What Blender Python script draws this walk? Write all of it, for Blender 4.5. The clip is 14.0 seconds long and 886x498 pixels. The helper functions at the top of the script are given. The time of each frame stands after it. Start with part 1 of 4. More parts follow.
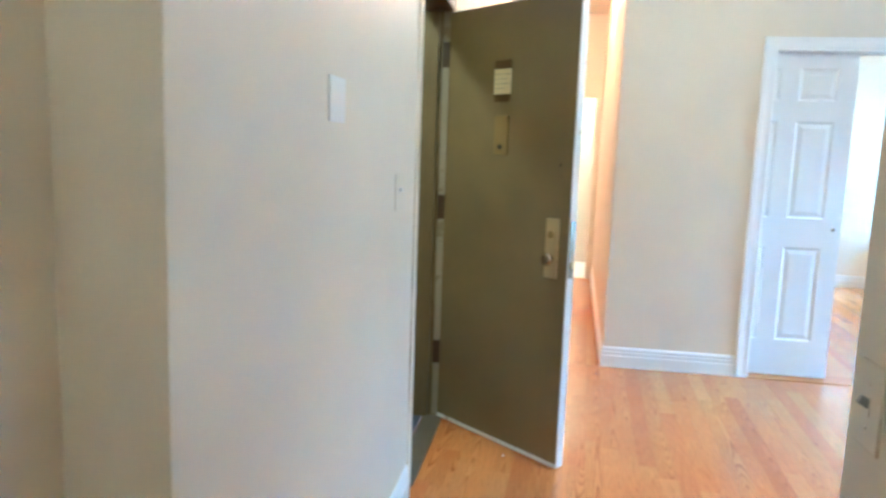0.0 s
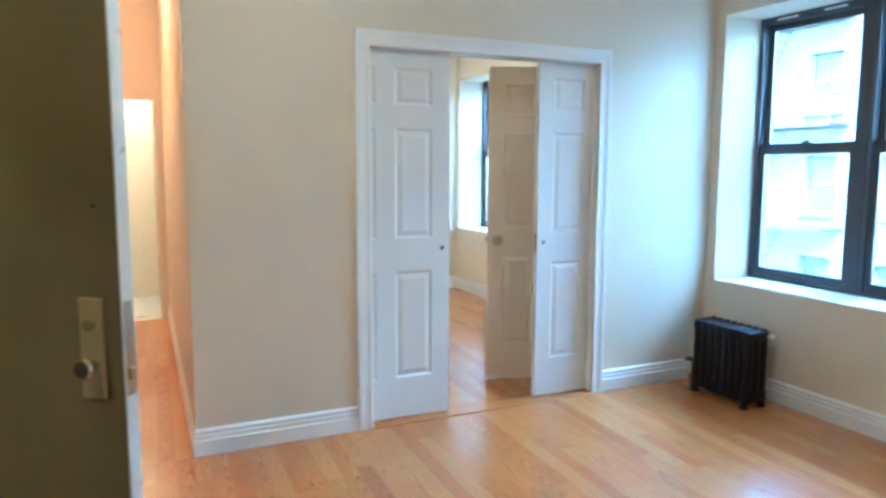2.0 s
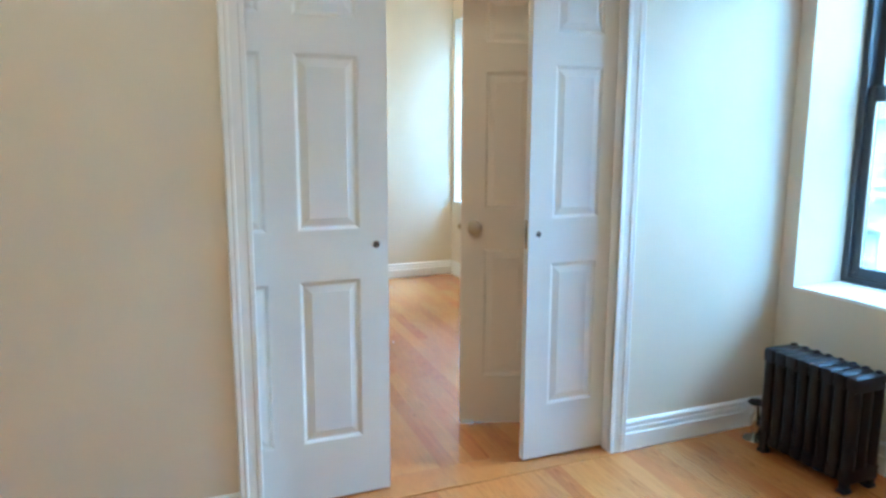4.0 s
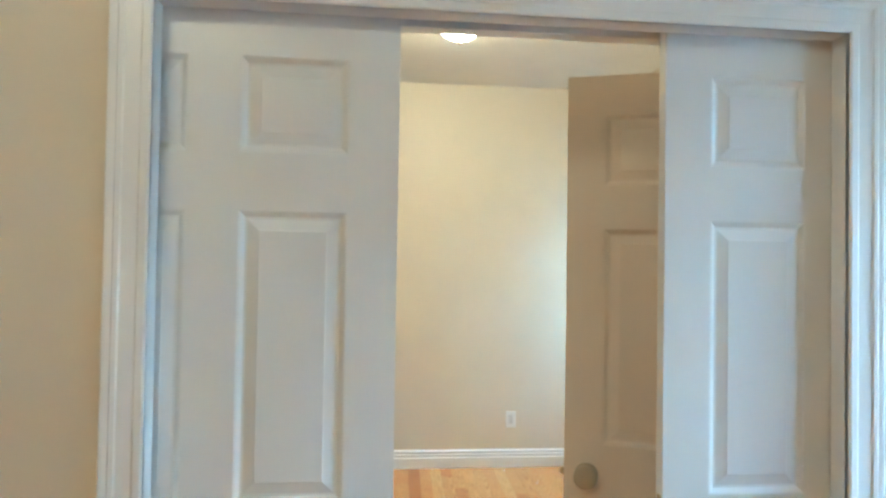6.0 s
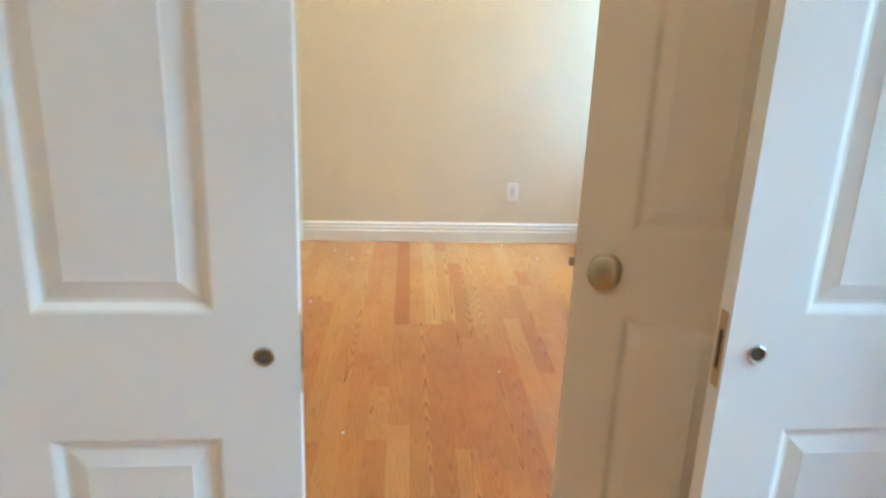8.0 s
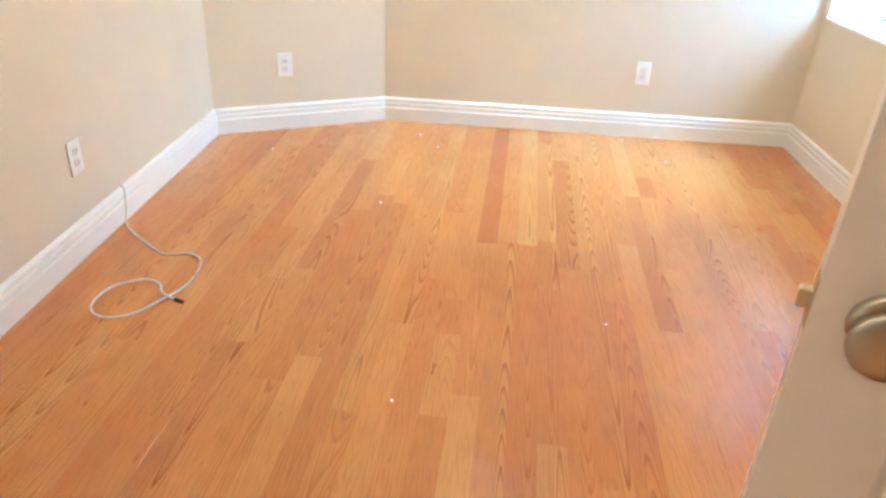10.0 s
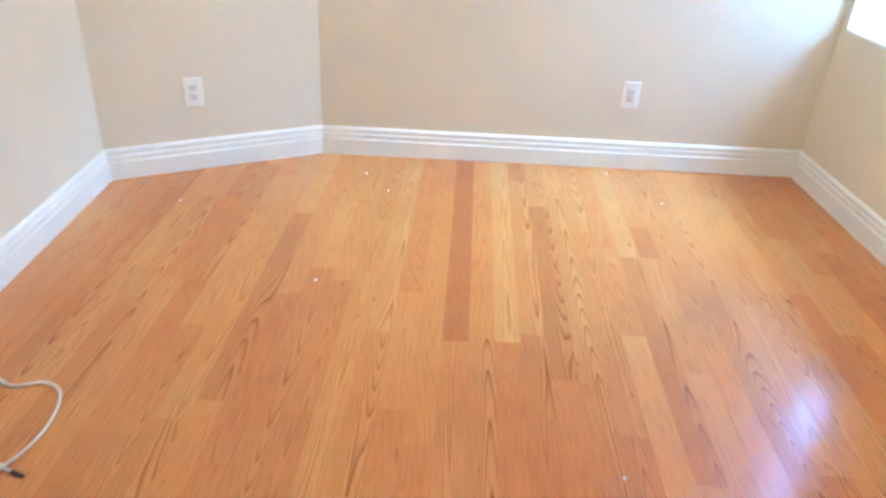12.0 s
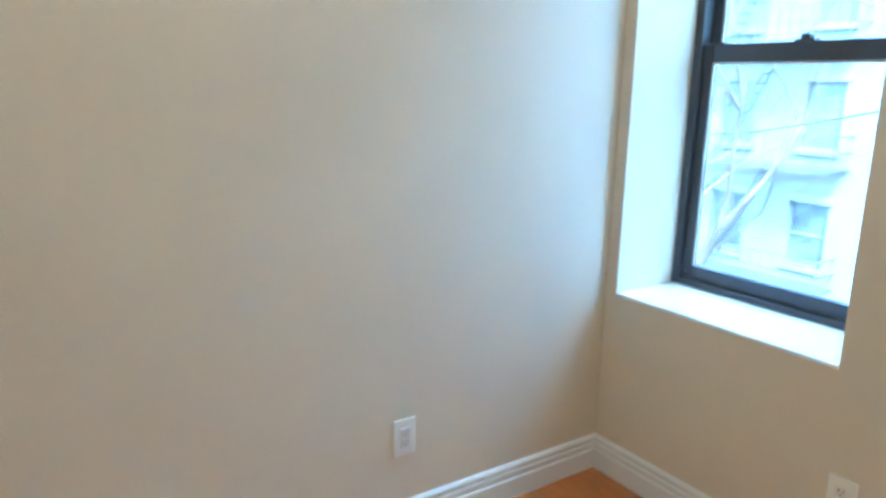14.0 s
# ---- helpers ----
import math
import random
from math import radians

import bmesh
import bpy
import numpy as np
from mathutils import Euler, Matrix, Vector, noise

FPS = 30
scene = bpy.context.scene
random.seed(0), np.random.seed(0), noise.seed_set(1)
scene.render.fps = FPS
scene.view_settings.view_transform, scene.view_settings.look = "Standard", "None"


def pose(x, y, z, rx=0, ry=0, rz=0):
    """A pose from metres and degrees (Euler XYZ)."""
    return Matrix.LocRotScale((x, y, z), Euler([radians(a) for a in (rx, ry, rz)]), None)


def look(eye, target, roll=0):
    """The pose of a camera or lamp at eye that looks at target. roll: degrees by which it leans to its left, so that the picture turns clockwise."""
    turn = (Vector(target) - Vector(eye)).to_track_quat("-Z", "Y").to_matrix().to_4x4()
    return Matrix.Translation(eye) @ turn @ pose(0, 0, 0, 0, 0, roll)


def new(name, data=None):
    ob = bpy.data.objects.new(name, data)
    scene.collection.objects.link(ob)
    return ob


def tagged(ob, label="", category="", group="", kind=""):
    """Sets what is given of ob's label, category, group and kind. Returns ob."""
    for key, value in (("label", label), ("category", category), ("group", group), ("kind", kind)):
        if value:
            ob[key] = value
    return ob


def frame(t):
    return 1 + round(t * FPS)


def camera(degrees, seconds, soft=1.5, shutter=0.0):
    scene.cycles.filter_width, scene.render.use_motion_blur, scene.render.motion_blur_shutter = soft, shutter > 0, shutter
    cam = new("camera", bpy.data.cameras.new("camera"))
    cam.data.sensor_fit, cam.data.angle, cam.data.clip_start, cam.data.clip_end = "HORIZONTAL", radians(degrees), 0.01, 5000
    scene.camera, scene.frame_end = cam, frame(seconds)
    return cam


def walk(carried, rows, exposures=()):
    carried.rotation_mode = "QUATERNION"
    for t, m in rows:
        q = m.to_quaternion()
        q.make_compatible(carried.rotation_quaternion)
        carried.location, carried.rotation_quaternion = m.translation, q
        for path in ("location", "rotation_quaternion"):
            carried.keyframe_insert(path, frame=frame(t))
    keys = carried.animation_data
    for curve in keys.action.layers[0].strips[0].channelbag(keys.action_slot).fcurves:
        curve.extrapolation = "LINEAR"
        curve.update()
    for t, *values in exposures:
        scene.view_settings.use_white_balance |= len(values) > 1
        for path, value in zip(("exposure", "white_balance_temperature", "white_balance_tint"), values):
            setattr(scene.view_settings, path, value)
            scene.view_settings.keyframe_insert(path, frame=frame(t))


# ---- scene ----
cam = camera(64.4, 14.0, soft=2.7, shutter=0.3)
PATH = [
    (0, (-1.294, -4.638, 1.374), (-1.592, -2.68, 1.1), 2.0),
    (0.5, (-1.34, -4.355, 1.372), (-1.283, -2.37, 1.132), 1.1),
    (1, (-1.287, -4.071, 1.396), (-0.97, -2.109, 1.169), 0.3),
    (1.5, (-1.279, -3.764, 1.406), (-0.678, -1.869, 1.185), 0.0),
    (2, (-1.215, -3.533, 1.436), (-0.377, -1.732, 1.2), 0.2),
    (2.2, (-1.15, -3.424, 1.427), (-0.245, -1.656, 1.192), 0.3),
    (4.3, (-0.149, -2.156, 1.369), (0.535, -0.308, 1.024), 0.0),
    (4.5, (-0.057, -2.018, 1.363), (0.559, -0.148, 1.013), 0.0),
    (5, (0.1, -1.732, 1.388), (0.597, 0.168, 1.016), -0.2),
    (5.5, (0.306, -1.5, 1.442), (0.652, 0.458, 1.225), 0.1),
    (6, (0.438, -1.418, 1.53), (0.651, 0.571, 1.574), 0.9),
    (6.5, (0.493, -1.359, 1.516), (0.669, 0.634, 1.523), 1.5),
    (7, (0.519, -1.258, 1.452), (0.722, 0.699, 1.093), 1.8),
    (7.5, (0.544, -1.056, 1.386), (0.757, 0.844, 0.798), 1.9),
    (8, (0.595, -0.787, 1.387), (0.793, 1.115, 0.799), 2.3),
    (8.5, (0.709, -0.492, 1.365), (0.765, 1.428, 0.808), 0.7),
    (8.7, (0.724, -0.383, 1.363), (0.725, 1.521, 0.75), 0.8),
    (10.8, (0.661, 0.138, 1.26), (0.541, 1.865, 0.26), 3.8),
    (11, (0.67, 0.213, 1.273), (0.512, 1.982, 0.353), 3.4),
    (11.5, (0.689, 0.431, 1.288), (0.551, 2.201, 0.368), 3.4),
    (12, (0.635, 0.713, 1.289), (0.685, 2.453, 0.305), 3.6),
    (12.5, (0.52, 1.049, 1.297), (0.834, 2.773, 0.332), 4.2),
    (13, (0.574, 1.418, 1.348), (1.044, 3.167, 0.501), 1.1),
    (13.5, (0.593, 1.794, 1.399), (1.302, 3.548, 0.751), -0.4),
    (14, (0.505, 2.144, 1.434), (1.594, 3.76, 0.984), 1.2),
]


EXPOSE = [(t, stops, kelvin, tint) for t, stops, kelvin, tint in (
    (0.0, 6.84, 4010, -7), (0.5, 6.80, 4010, -8), (1.0, 6.64, 4210, -8), (1.5, 6.47, 4200, -6), (2.0, 6.16, 4270, -8), (4.5, 6.06, 4540, -9), (5.0, 6.04, 4560, -11), (6.0, 5.95, 4950, -10),
    (7.5, 6.14, 4980, -7), (8.0, 6.12, 5090, -6), (8.5, 6.26, 5240, -3), (11.0, 6.59, 4590, 2), (12.0, 6.43, 4460, 1), (12.5, 6.34, 4410, 0),
    (13.0, 6.24, 4390, -1), (13.5, 5.91, 4530, -2), (14.0, 5.44, 4430, -4))]
# exposures follow the phone's own brightening and its white balance
walk(cam, [(t, look(eye, target, roll)) for t, eye, target, roll in PATH],
     exposures=EXPOSE)

# ---- world and lights ----
SUN_EL, SUN_AZ = radians(53), radians(221.6)
world = bpy.data.worlds.new("sky")
scene.world = world
world.use_nodes = True
wn = world.node_tree.nodes
wn.clear()
w_out = wn.new("ShaderNodeOutputWorld")
w_bg = wn.new("ShaderNodeBackground")
w_sky = wn.new("ShaderNodeTexSky")
w_sky.sky_type = "NISHITA"
w_sky.sun_disc = False
w_sky.sun_elevation = SUN_EL
w_sky.sun_rotation = SUN_AZ
w_bg.inputs["Strength"].default_value = 0.115
world.node_tree.links.new(w_sky.outputs[0], w_bg.inputs[0])
world.node_tree.links.new(w_bg.outputs[0], w_out.inputs[0])

sun_data = bpy.data.lights.new("sun", "SUN")
sun_data.energy, sun_data.angle, sun_data.color = 0.75, radians(14), (1.0, 0.98, 0.95)
sun = new("sun", sun_data)
sun.matrix_world = look((-8, -9, 16), (0, 0, 0))

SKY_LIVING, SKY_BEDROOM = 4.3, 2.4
# area lamps added outside each window, standing in for light of the high sky
for name, eye, target, width, watts in (("sky_fill_living", (5.2, -0.83, 3.5), (-0.5, -0.83, 1.0), 1.6, SKY_LIVING),
                                        ("sky_fill_bedroom", (4.0, 3.43, 3.22), (1.2, 3.43, 0.9), 0.8, SKY_BEDROOM)):
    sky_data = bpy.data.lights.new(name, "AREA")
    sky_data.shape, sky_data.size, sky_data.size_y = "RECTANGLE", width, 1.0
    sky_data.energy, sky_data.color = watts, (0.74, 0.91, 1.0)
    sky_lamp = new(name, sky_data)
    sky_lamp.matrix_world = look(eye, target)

# strength of an added, unseen lamp that brightens the corridor
FILL_CORRIDOR = 0.45
LAMP_BED, LAMP_LIVING, LAMP_HALL, LAMP_BATH, LAMP_STAIR = 1.9, 1.22, 2.15, 2.1, 1.65
WARM = (1.0, 0.76, 0.48)


# ---- material helpers ----
def nodes_of(name):
    m = bpy.data.materials.new(name)
    m.use_nodes = True
    t = m.node_tree
    return m, t, t.nodes["Principled BSDF"]


def painted(name, colour, rough, grain=160.0, bump=0.06, mottle=0.04, wear=None, metal=0.0, spec=0.5):
    """Paint or metal with a fine relief and a slow drift in tone and gloss."""
    m, t, p = nodes_of(name)
    geo = t.nodes.new("ShaderNodeNewGeometry")
    big = t.nodes.new("ShaderNodeTexNoise")
    big.inputs["Scale"].default_value = 2.3
    big.inputs["Detail"].default_value = 5
    fine = t.nodes.new("ShaderNodeTexNoise")
    fine.inputs["Scale"].default_value = grain
    fine.inputs["Detail"].default_value = 3
    ramp = t.nodes.new("ShaderNodeValToRGB")
    ramp.color_ramp.elements[0].position, ramp.color_ramp.elements[1].position = 0.3, 0.7
    lo = [c * (1 - mottle * 1.6) for c in colour]
    hi = [min(1, c * (1 + mottle)) for c in colour]
    ramp.color_ramp.elements[0].color = (*lo, 1)
    ramp.color_ramp.elements[1].color = (*hi, 1)
    bmp = t.nodes.new("ShaderNodeBump")
    bmp.inputs["Strength"].default_value = bump
    bmp.inputs["Distance"].default_value = 0.002
    rr = t.nodes.new("ShaderNodeMapRange")
    rr.inputs["To Min"].default_value = max(0.02, rough - 0.08)
    rr.inputs["To Max"].default_value = min(1, rough + 0.08)
    for n in (big, fine):
        t.links.new(geo.outputs["Position"], n.inputs["Vector"])
    t.links.new(big.outputs["Fac"], ramp.inputs["Fac"])
    t.links.new(big.outputs["Fac"], rr.inputs["Value"])
    t.links.new(rr.outputs["Result"], p.inputs["Roughness"])
    t.links.new(fine.outputs["Fac"], bmp.inputs["Height"])
    t.links.new(bmp.outputs["Normal"], p.inputs["Normal"])
    colour_out = ramp.outputs["Color"]
    if wear:
        spot = t.nodes.new("ShaderNodeTexNoise")
        spot.inputs["Scale"].default_value = wear[1]
        spot.inputs["Detail"].default_value = 8
        t.links.new(geo.outputs["Position"], spot.inputs["Vector"])
        cut = t.nodes.new("ShaderNodeValToRGB")
        cut.color_ramp.elements[0].position, cut.color_ramp.elements[1].position = wear[2], wear[2] + 0.05
        t.links.new(spot.outputs["Fac"], cut.inputs["Fac"])
        mix = t.nodes.new("ShaderNodeMix")
        mix.data_type = "RGBA"
        t.links.new(cut.outputs["Color"], mix.inputs["Factor"])
        t.links.new(colour_out, mix.inputs["A"])
        mix.inputs["B"].default_value = (*wear[0], 1)
        colour_out = mix.outputs["Result"]
    t.links.new(colour_out, p.inputs["Base Color"])
    p.inputs["Metallic"].default_value = metal
    p.inputs["Specular IOR Level"].default_value = spec
    return m


def oak(name, tones, rough=0.24):
    """Oak strip flooring: a tone for each board, growth rings and pores along it, satin lacquer."""
    m, t, p = nodes_of(name)
    L = t.links.new
    geo = t.nodes.new("ShaderNodeNewGeometry")
    info = t.nodes.new("ShaderNodeObjectInfo")
    white = t.nodes.new("ShaderNodeTexWhiteNoise")
    white.noise_dimensions = "1D"
    L(info.outputs["Random"], white.inputs["W"])
    shift = t.nodes.new("ShaderNodeVectorMath")
    shift.operation = "MULTIPLY"
    L(white.outputs["Color"], shift.inputs[0])
    shift.inputs[1].default_value = (3.0, 9.0, 2.0)
    add = t.nodes.new("ShaderNodeVectorMath")
    L(geo.outputs["Position"], add.inputs[0])
    L(shift.outputs[0], add.inputs[1])
    long = t.nodes.new("ShaderNodeMapping")
    long.inputs["Scale"].default_value = (1.0, 0.055, 1.0)
    L(add.outputs[0], long.inputs["Vector"])
    # cathedral figure
    field = t.nodes.new("ShaderNodeTexNoise")
    field.inputs["Scale"].default_value = 9.0
    field.inputs["Detail"].default_value = 1.5
    field.inputs["Roughness"].default_value = 0.4
    L(long.outputs[0], field.inputs["Vector"])
    # flames: nested arches along the middle of the board
    local = t.nodes.new("ShaderNodeTexCoord")
    own = t.nodes.new("ShaderNodeSeparateXYZ")
    L(local.outputs["Object"], own.inputs[0])
    here = t.nodes.new("ShaderNodeSeparateXYZ")
    L(add.outputs[0], here.inputs[0])
    rnd = t.nodes.new("ShaderNodeSeparateXYZ")
    L(white.outputs["Color"], rnd.inputs[0])

    def calc(op, p0, p1, p2=None):
        n = t.nodes.new("ShaderNodeMath")
        n.operation = op
        for i, v in enumerate((p0, p1, p2)):
            if v is None:
                continue
            if isinstance(v, (int, float)):
                n.inputs[i].default_value = v
            else:
                L(v, n.inputs[i])
        return n.outputs[0]

    middle = calc("MULTIPLY_ADD", rnd.outputs[0], 0.05, 0.015)
    across = calc("MULTIPLY", calc("SUBTRACT", own.outputs[0], middle), 40.0)
    arch = calc("MULTIPLY", calc("MULTIPLY", across, across), 1.9)
    sense = calc("SUBTRACT", calc("MULTIPLY", calc("GREATER_THAN", rnd.outputs[1], 0.5), 2.0), 1.0)
    pitch = calc("MULTIPLY", sense, calc("MULTIPLY_ADD", rnd.outputs[2], 4.5, 1.5))
    along = calc("MULTIPLY_ADD", here.outputs[1], pitch, arch)
    flames = calc("MULTIPLY_ADD", field.outputs["Fac"], 17.0, along)
    straight = calc("MULTIPLY", field.outputs["Fac"], 32.0)
    flamed = calc("GREATER_THAN", white.outputs["Value"], 0.45)
    pick = t.nodes.new("ShaderNodeMix")
    L(flamed, pick.inputs["Factor"])
    L(straight, pick.inputs["A"])
    L(flames, pick.inputs["B"])
    rings = pick
    fract = t.nodes.new("ShaderNodeMath")
    fract.operation = "FRACT"
    L(rings.outputs[0], fract.inputs[0])
    ringramp = t.nodes.new("ShaderNodeValToRGB")
    e = ringramp.color_ramp.elements
    e[0].position, e[0].color = 0.0, (0.44, 0.33, 0.26, 1)
    e[1].position, e[1].color = 1.0, (0.62, 0.53, 0.46, 1)
    k = e.new(0.16)
    k.color = (1, 1, 1, 1)
    k = e.new(0.72)
    k.color = (0.93, 0.93, 0.93, 1)
    L(fract.outputs[0], ringramp.inputs["Fac"])
    pores = t.nodes.new("ShaderNodeTexNoise")
    pores.inputs["Scale"].default_value = 210.0
    pores.inputs["Detail"].default_value = 4
    L(long.outputs[0], pores.inputs["Vector"])
    poreramp = t.nodes.new("ShaderNodeValToRGB")
    poreramp.color_ramp.elements[0].position, poreramp.color_ramp.elements[0].color = 0.33, (0.78, 0.78, 0.78, 1)
    poreramp.color_ramp.elements[1].position, poreramp.color_ramp.elements[1].color = 0.52, (1, 1, 1, 1)
    L(pores.outputs["Fac"], poreramp.inputs["Fac"])
    tone = t.nodes.new("ShaderNodeValToRGB")
    tone.color_ramp.interpolation = "LINEAR"
    te = tone.color_ramp.elements
    te[0].position, te[0].color = tones[0][0], (*tones[0][1], 1)
    te[1].position, te[1].color = tones[-1][0], (*tones[-1][1], 1)
    for pos, col in tones[1:-1]:
        te.new(pos).color = (*col, 1)
    L(info.outputs["Random"], tone.inputs["Fac"])
    # boards that were picked out by their own tone
    tint = t.nodes.new("ShaderNodeMix")
    tint.data_type, tint.blend_type = "RGBA", "MULTIPLY"
    tint.inputs["Factor"].default_value = 1.0
    L(tone.outputs["Color"], tint.inputs["A"])
    L(info.outputs["Color"], tint.inputs["B"])
    blotch = t.nodes.new("ShaderNodeTexNoise")
    blotch.inputs["Scale"].default_value = 3.0
    blotch.inputs["Detail"].default_value = 4
    L(add.outputs[0], blotch.inputs["Vector"])
    blotchramp = t.nodes.new("ShaderNodeValToRGB")
    blotchramp.color_ramp.elements[0].position, blotchramp.color_ramp.elements[0].color = 0.25, (0.90, 0.84, 0.80, 1)
    blotchramp.color_ramp.elements[1].position, blotchramp.color_ramp.elements[1].color = 0.75, (1, 1, 1, 1)
    L(blotch.outputs["Fac"], blotchramp.inputs["Fac"])
    figure = t.nodes.new("ShaderNodeMapRange")
    figure.inputs["From Min"].default_value = 0.3
    figure.inputs["To Min"].default_value, figure.inputs["To Max"].default_value = 0.2, 1.0
    L(white.outputs["Value"], figure.inputs["Value"])
    # dark mineral flecks and pin knots
    fleckmap = t.nodes.new("ShaderNodeMapping")
    fleckmap.inputs["Scale"].default_value = (1.0, 0.22, 1.0)
    L(add.outputs[0], fleckmap.inputs["Vector"])
    fleck = t.nodes.new("ShaderNodeTexNoise")
    fleck.inputs["Scale"].default_value = 38.0
    fleck.inputs["Detail"].default_value = 2
    L(fleckmap.outputs[0], fleck.inputs["Vector"])
    fleckramp = t.nodes.new("ShaderNodeValToRGB")
    fleckramp.color_ramp.elements[0].position, fleckramp.color_ramp.elements[0].color = 0.71, (1, 1, 1, 1)
    fleckramp.color_ramp.elements[1].position, fleckramp.color_ramp.elements[1].color = 0.80, (0.55, 0.42, 0.34, 1)
    L(fleck.outputs["Fac"], fleckramp.inputs["Fac"])
    # stain that runs on over many boards
    stain = t.nodes.new("ShaderNodeTexNoise")
    stain.inputs["Scale"].default_value = 0.9
    stain.inputs["Detail"].default_value = 3
    L(geo.outputs["Position"], stain.inputs["Vector"])
    stainramp = t.nodes.new("ShaderNodeValToRGB")
    stainramp.color_ramp.elements[0].position, stainramp.color_ramp.elements[0].color = 0.36, (0.97, 0.84, 0.72, 1)
    stainramp.color_ramp.elements[1].position, stainramp.color_ramp.elements[1].color = 0.62, (1, 1.03, 1.0, 1)
    L(stain.outputs["Fac"], stainramp.inputs["Fac"])
    last = tint.outputs["Result"]
    for src, f in ((ringramp, 0.75), (poreramp, 0.7), (blotchramp, 0.8), (stainramp, 1.0), (fleckramp, 1.0)):
        mx = t.nodes.new("ShaderNodeMix")
        mx.data_type, mx.blend_type = "RGBA", "MULTIPLY"
        mx.inputs["Factor"].default_value = f
        if src is ringramp:
            L(figure.outputs["Result"], mx.inputs["Factor"])
        L(last, mx.inputs["A"])
        L(src.outputs["Color"], mx.inputs["B"])
        last = mx.outputs["Result"]
    L(last, p.inputs["Base Color"])
    wave = t.nodes.new("ShaderNodeTexNoise")
    wave.inputs["Scale"].default_value = 14.0
    wave.inputs["Detail"].default_value = 1
    L(geo.outputs["Position"], wave.inputs["Vector"])
    b1 = t.nodes.new("ShaderNodeBump")
    b1.inputs["Strength"].default_value, b1.inputs["Distance"].default_value = 0.16, 0.0012
    L(wave.outputs["Fac"], b1.inputs["Height"])
    b2 = t.nodes.new("ShaderNodeBump")
    b2.inputs["Strength"].default_value, b2.inputs["Distance"].default_value = 0.06, 0.0004
    L(pores.outputs["Fac"], b2.inputs["Height"])
    L(b1.outputs["Normal"], b2.inputs["Normal"])
    L(b2.outputs["Normal"], p.inputs["Normal"])
    rr = t.nodes.new("ShaderNodeMapRange")
    rr.inputs["To Min"].default_value, rr.inputs["To Max"].default_value = rough - 0.03, rough + 0.05
    L(blotch.outputs["Fac"], rr.inputs["Value"])
    L(rr.outputs["Result"], p.inputs["Roughness"])
    p.inputs["Coat Weight"].default_value = 0.4
    p.inputs["Coat Roughness"].default_value = 0.09
    # the lacquer has sunk a little into the soft early wood
    b3 = t.nodes.new("ShaderNodeBump")
    b3.inputs["Strength"].default_value, b3.inputs["Distance"].default_value = 0.7, 0.0006
    L(ringramp.outputs["Color"], b3.inputs["Height"])
    L(b1.outputs["Normal"], b3.inputs["Normal"])
    L(b3.outputs["Normal"], p.inputs["Coat Normal"])
    return m


def glowing(name, colour, strength):
    m, t, p = nodes_of(name)
    p.inputs["Base Color"].default_value = (0.85, 0.83, 0.78, 1)
    p.inputs["Emission Color"].default_value = (*colour, 1)
    p.inputs["Emission Strength"].default_value = strength
    p.inputs["Roughness"].default_value = 0.3
    return m


def glazing(name):
    m, t, p = nodes_of(name)
    p.inputs["Base Color"].default_value = (0.72, 0.80, 0.805, 1)
    p.inputs["Transmission Weight"].default_value = 1.0
    p.inputs["Roughness"].default_value = 0.0
    p.inputs["IOR"].default_value = 1.45
    return m


CREAM = (0.74, 0.67, 0.545)
M_WALL = painted("cream_wall_paint", CREAM, 0.5, grain=210, bump=0.10, mottle=0.025)
M_CEIL = painted("ceiling_paint", (0.80, 0.77, 0.70), 0.8, grain=120, bump=0.12, mottle=0.03)
M_TRIM = painted("white_trim_paint", (0.84, 0.84, 0.83), 0.32, grain=90, bump=0.05, mottle=0.025)
M_DOOR = painted("white_door_paint", (0.78, 0.78, 0.77), 0.36, grain=300, bump=0.05, mottle=0.02)
# swinging door: warmer and browner than the pocket doors
M_SWING = painted("swing_door_colour", (0.82, 0.71, 0.60), 0.36, grain=300, bump=0.05, mottle=0.02)
M_OLIVE = painted("taupe_enamel", (0.168, 0.122, 0.062), 0.38, grain=150, bump=0.14, mottle=0.09)
M_EDGE = painted("bare_white_edge", (0.72, 0.74, 0.76), 0.5, mottle=0.08, wear=((0.35, 0.3, 0.25), 22, 0.66))
# dull beige with scattered darker brown spots
M_RABBET = painted("beige_rabbet_paint", (0.31, 0.275, 0.21), 0.5, mottle=0.12, wear=((0.22, 0.18, 0.12), 15, 0.6))
M_RUST = painted("rusty_hinge", (0.055, 0.026, 0.013), 0.55, mottle=0.25)
M_BRASS = painted("worn_brass", (0.55, 0.43, 0.26), 0.38, metal=0.65, mottle=0.15)
M_OLDBRASS = painted("dull_gold_paint", (0.21, 0.145, 0.052), 0.4, mottle=0.15)
M_NICKEL = painted("satin_nickel", (0.62, 0.56, 0.46), 0.25, metal=1.0, mottle=0.05)
M_KNOB = painted("brushed_knob", (0.46, 0.39, 0.28), 0.30, metal=1.0, mottle=0.05)
turned = M_KNOB.node_tree.nodes.new("ShaderNodeTangent")
turned.direction_type, turned.axis = "RADIAL", "Y"
M_KNOB.node_tree.links.new(turned.outputs[0], M_KNOB.node_tree.nodes["Principled BSDF"].inputs["Tangent"])
M_KNOB.node_tree.nodes["Principled BSDF"].inputs["Anisotropic"].default_value = 0.95
M_CHROME = painted("chrome", (0.6, 0.6, 0.6), 0.12, metal=1.0)
# near-black for raised bits that paint the dark inside holes and lock slots
M_DARK = painted("hole_shade", (0.02, 0.02, 0.02), 0.6)
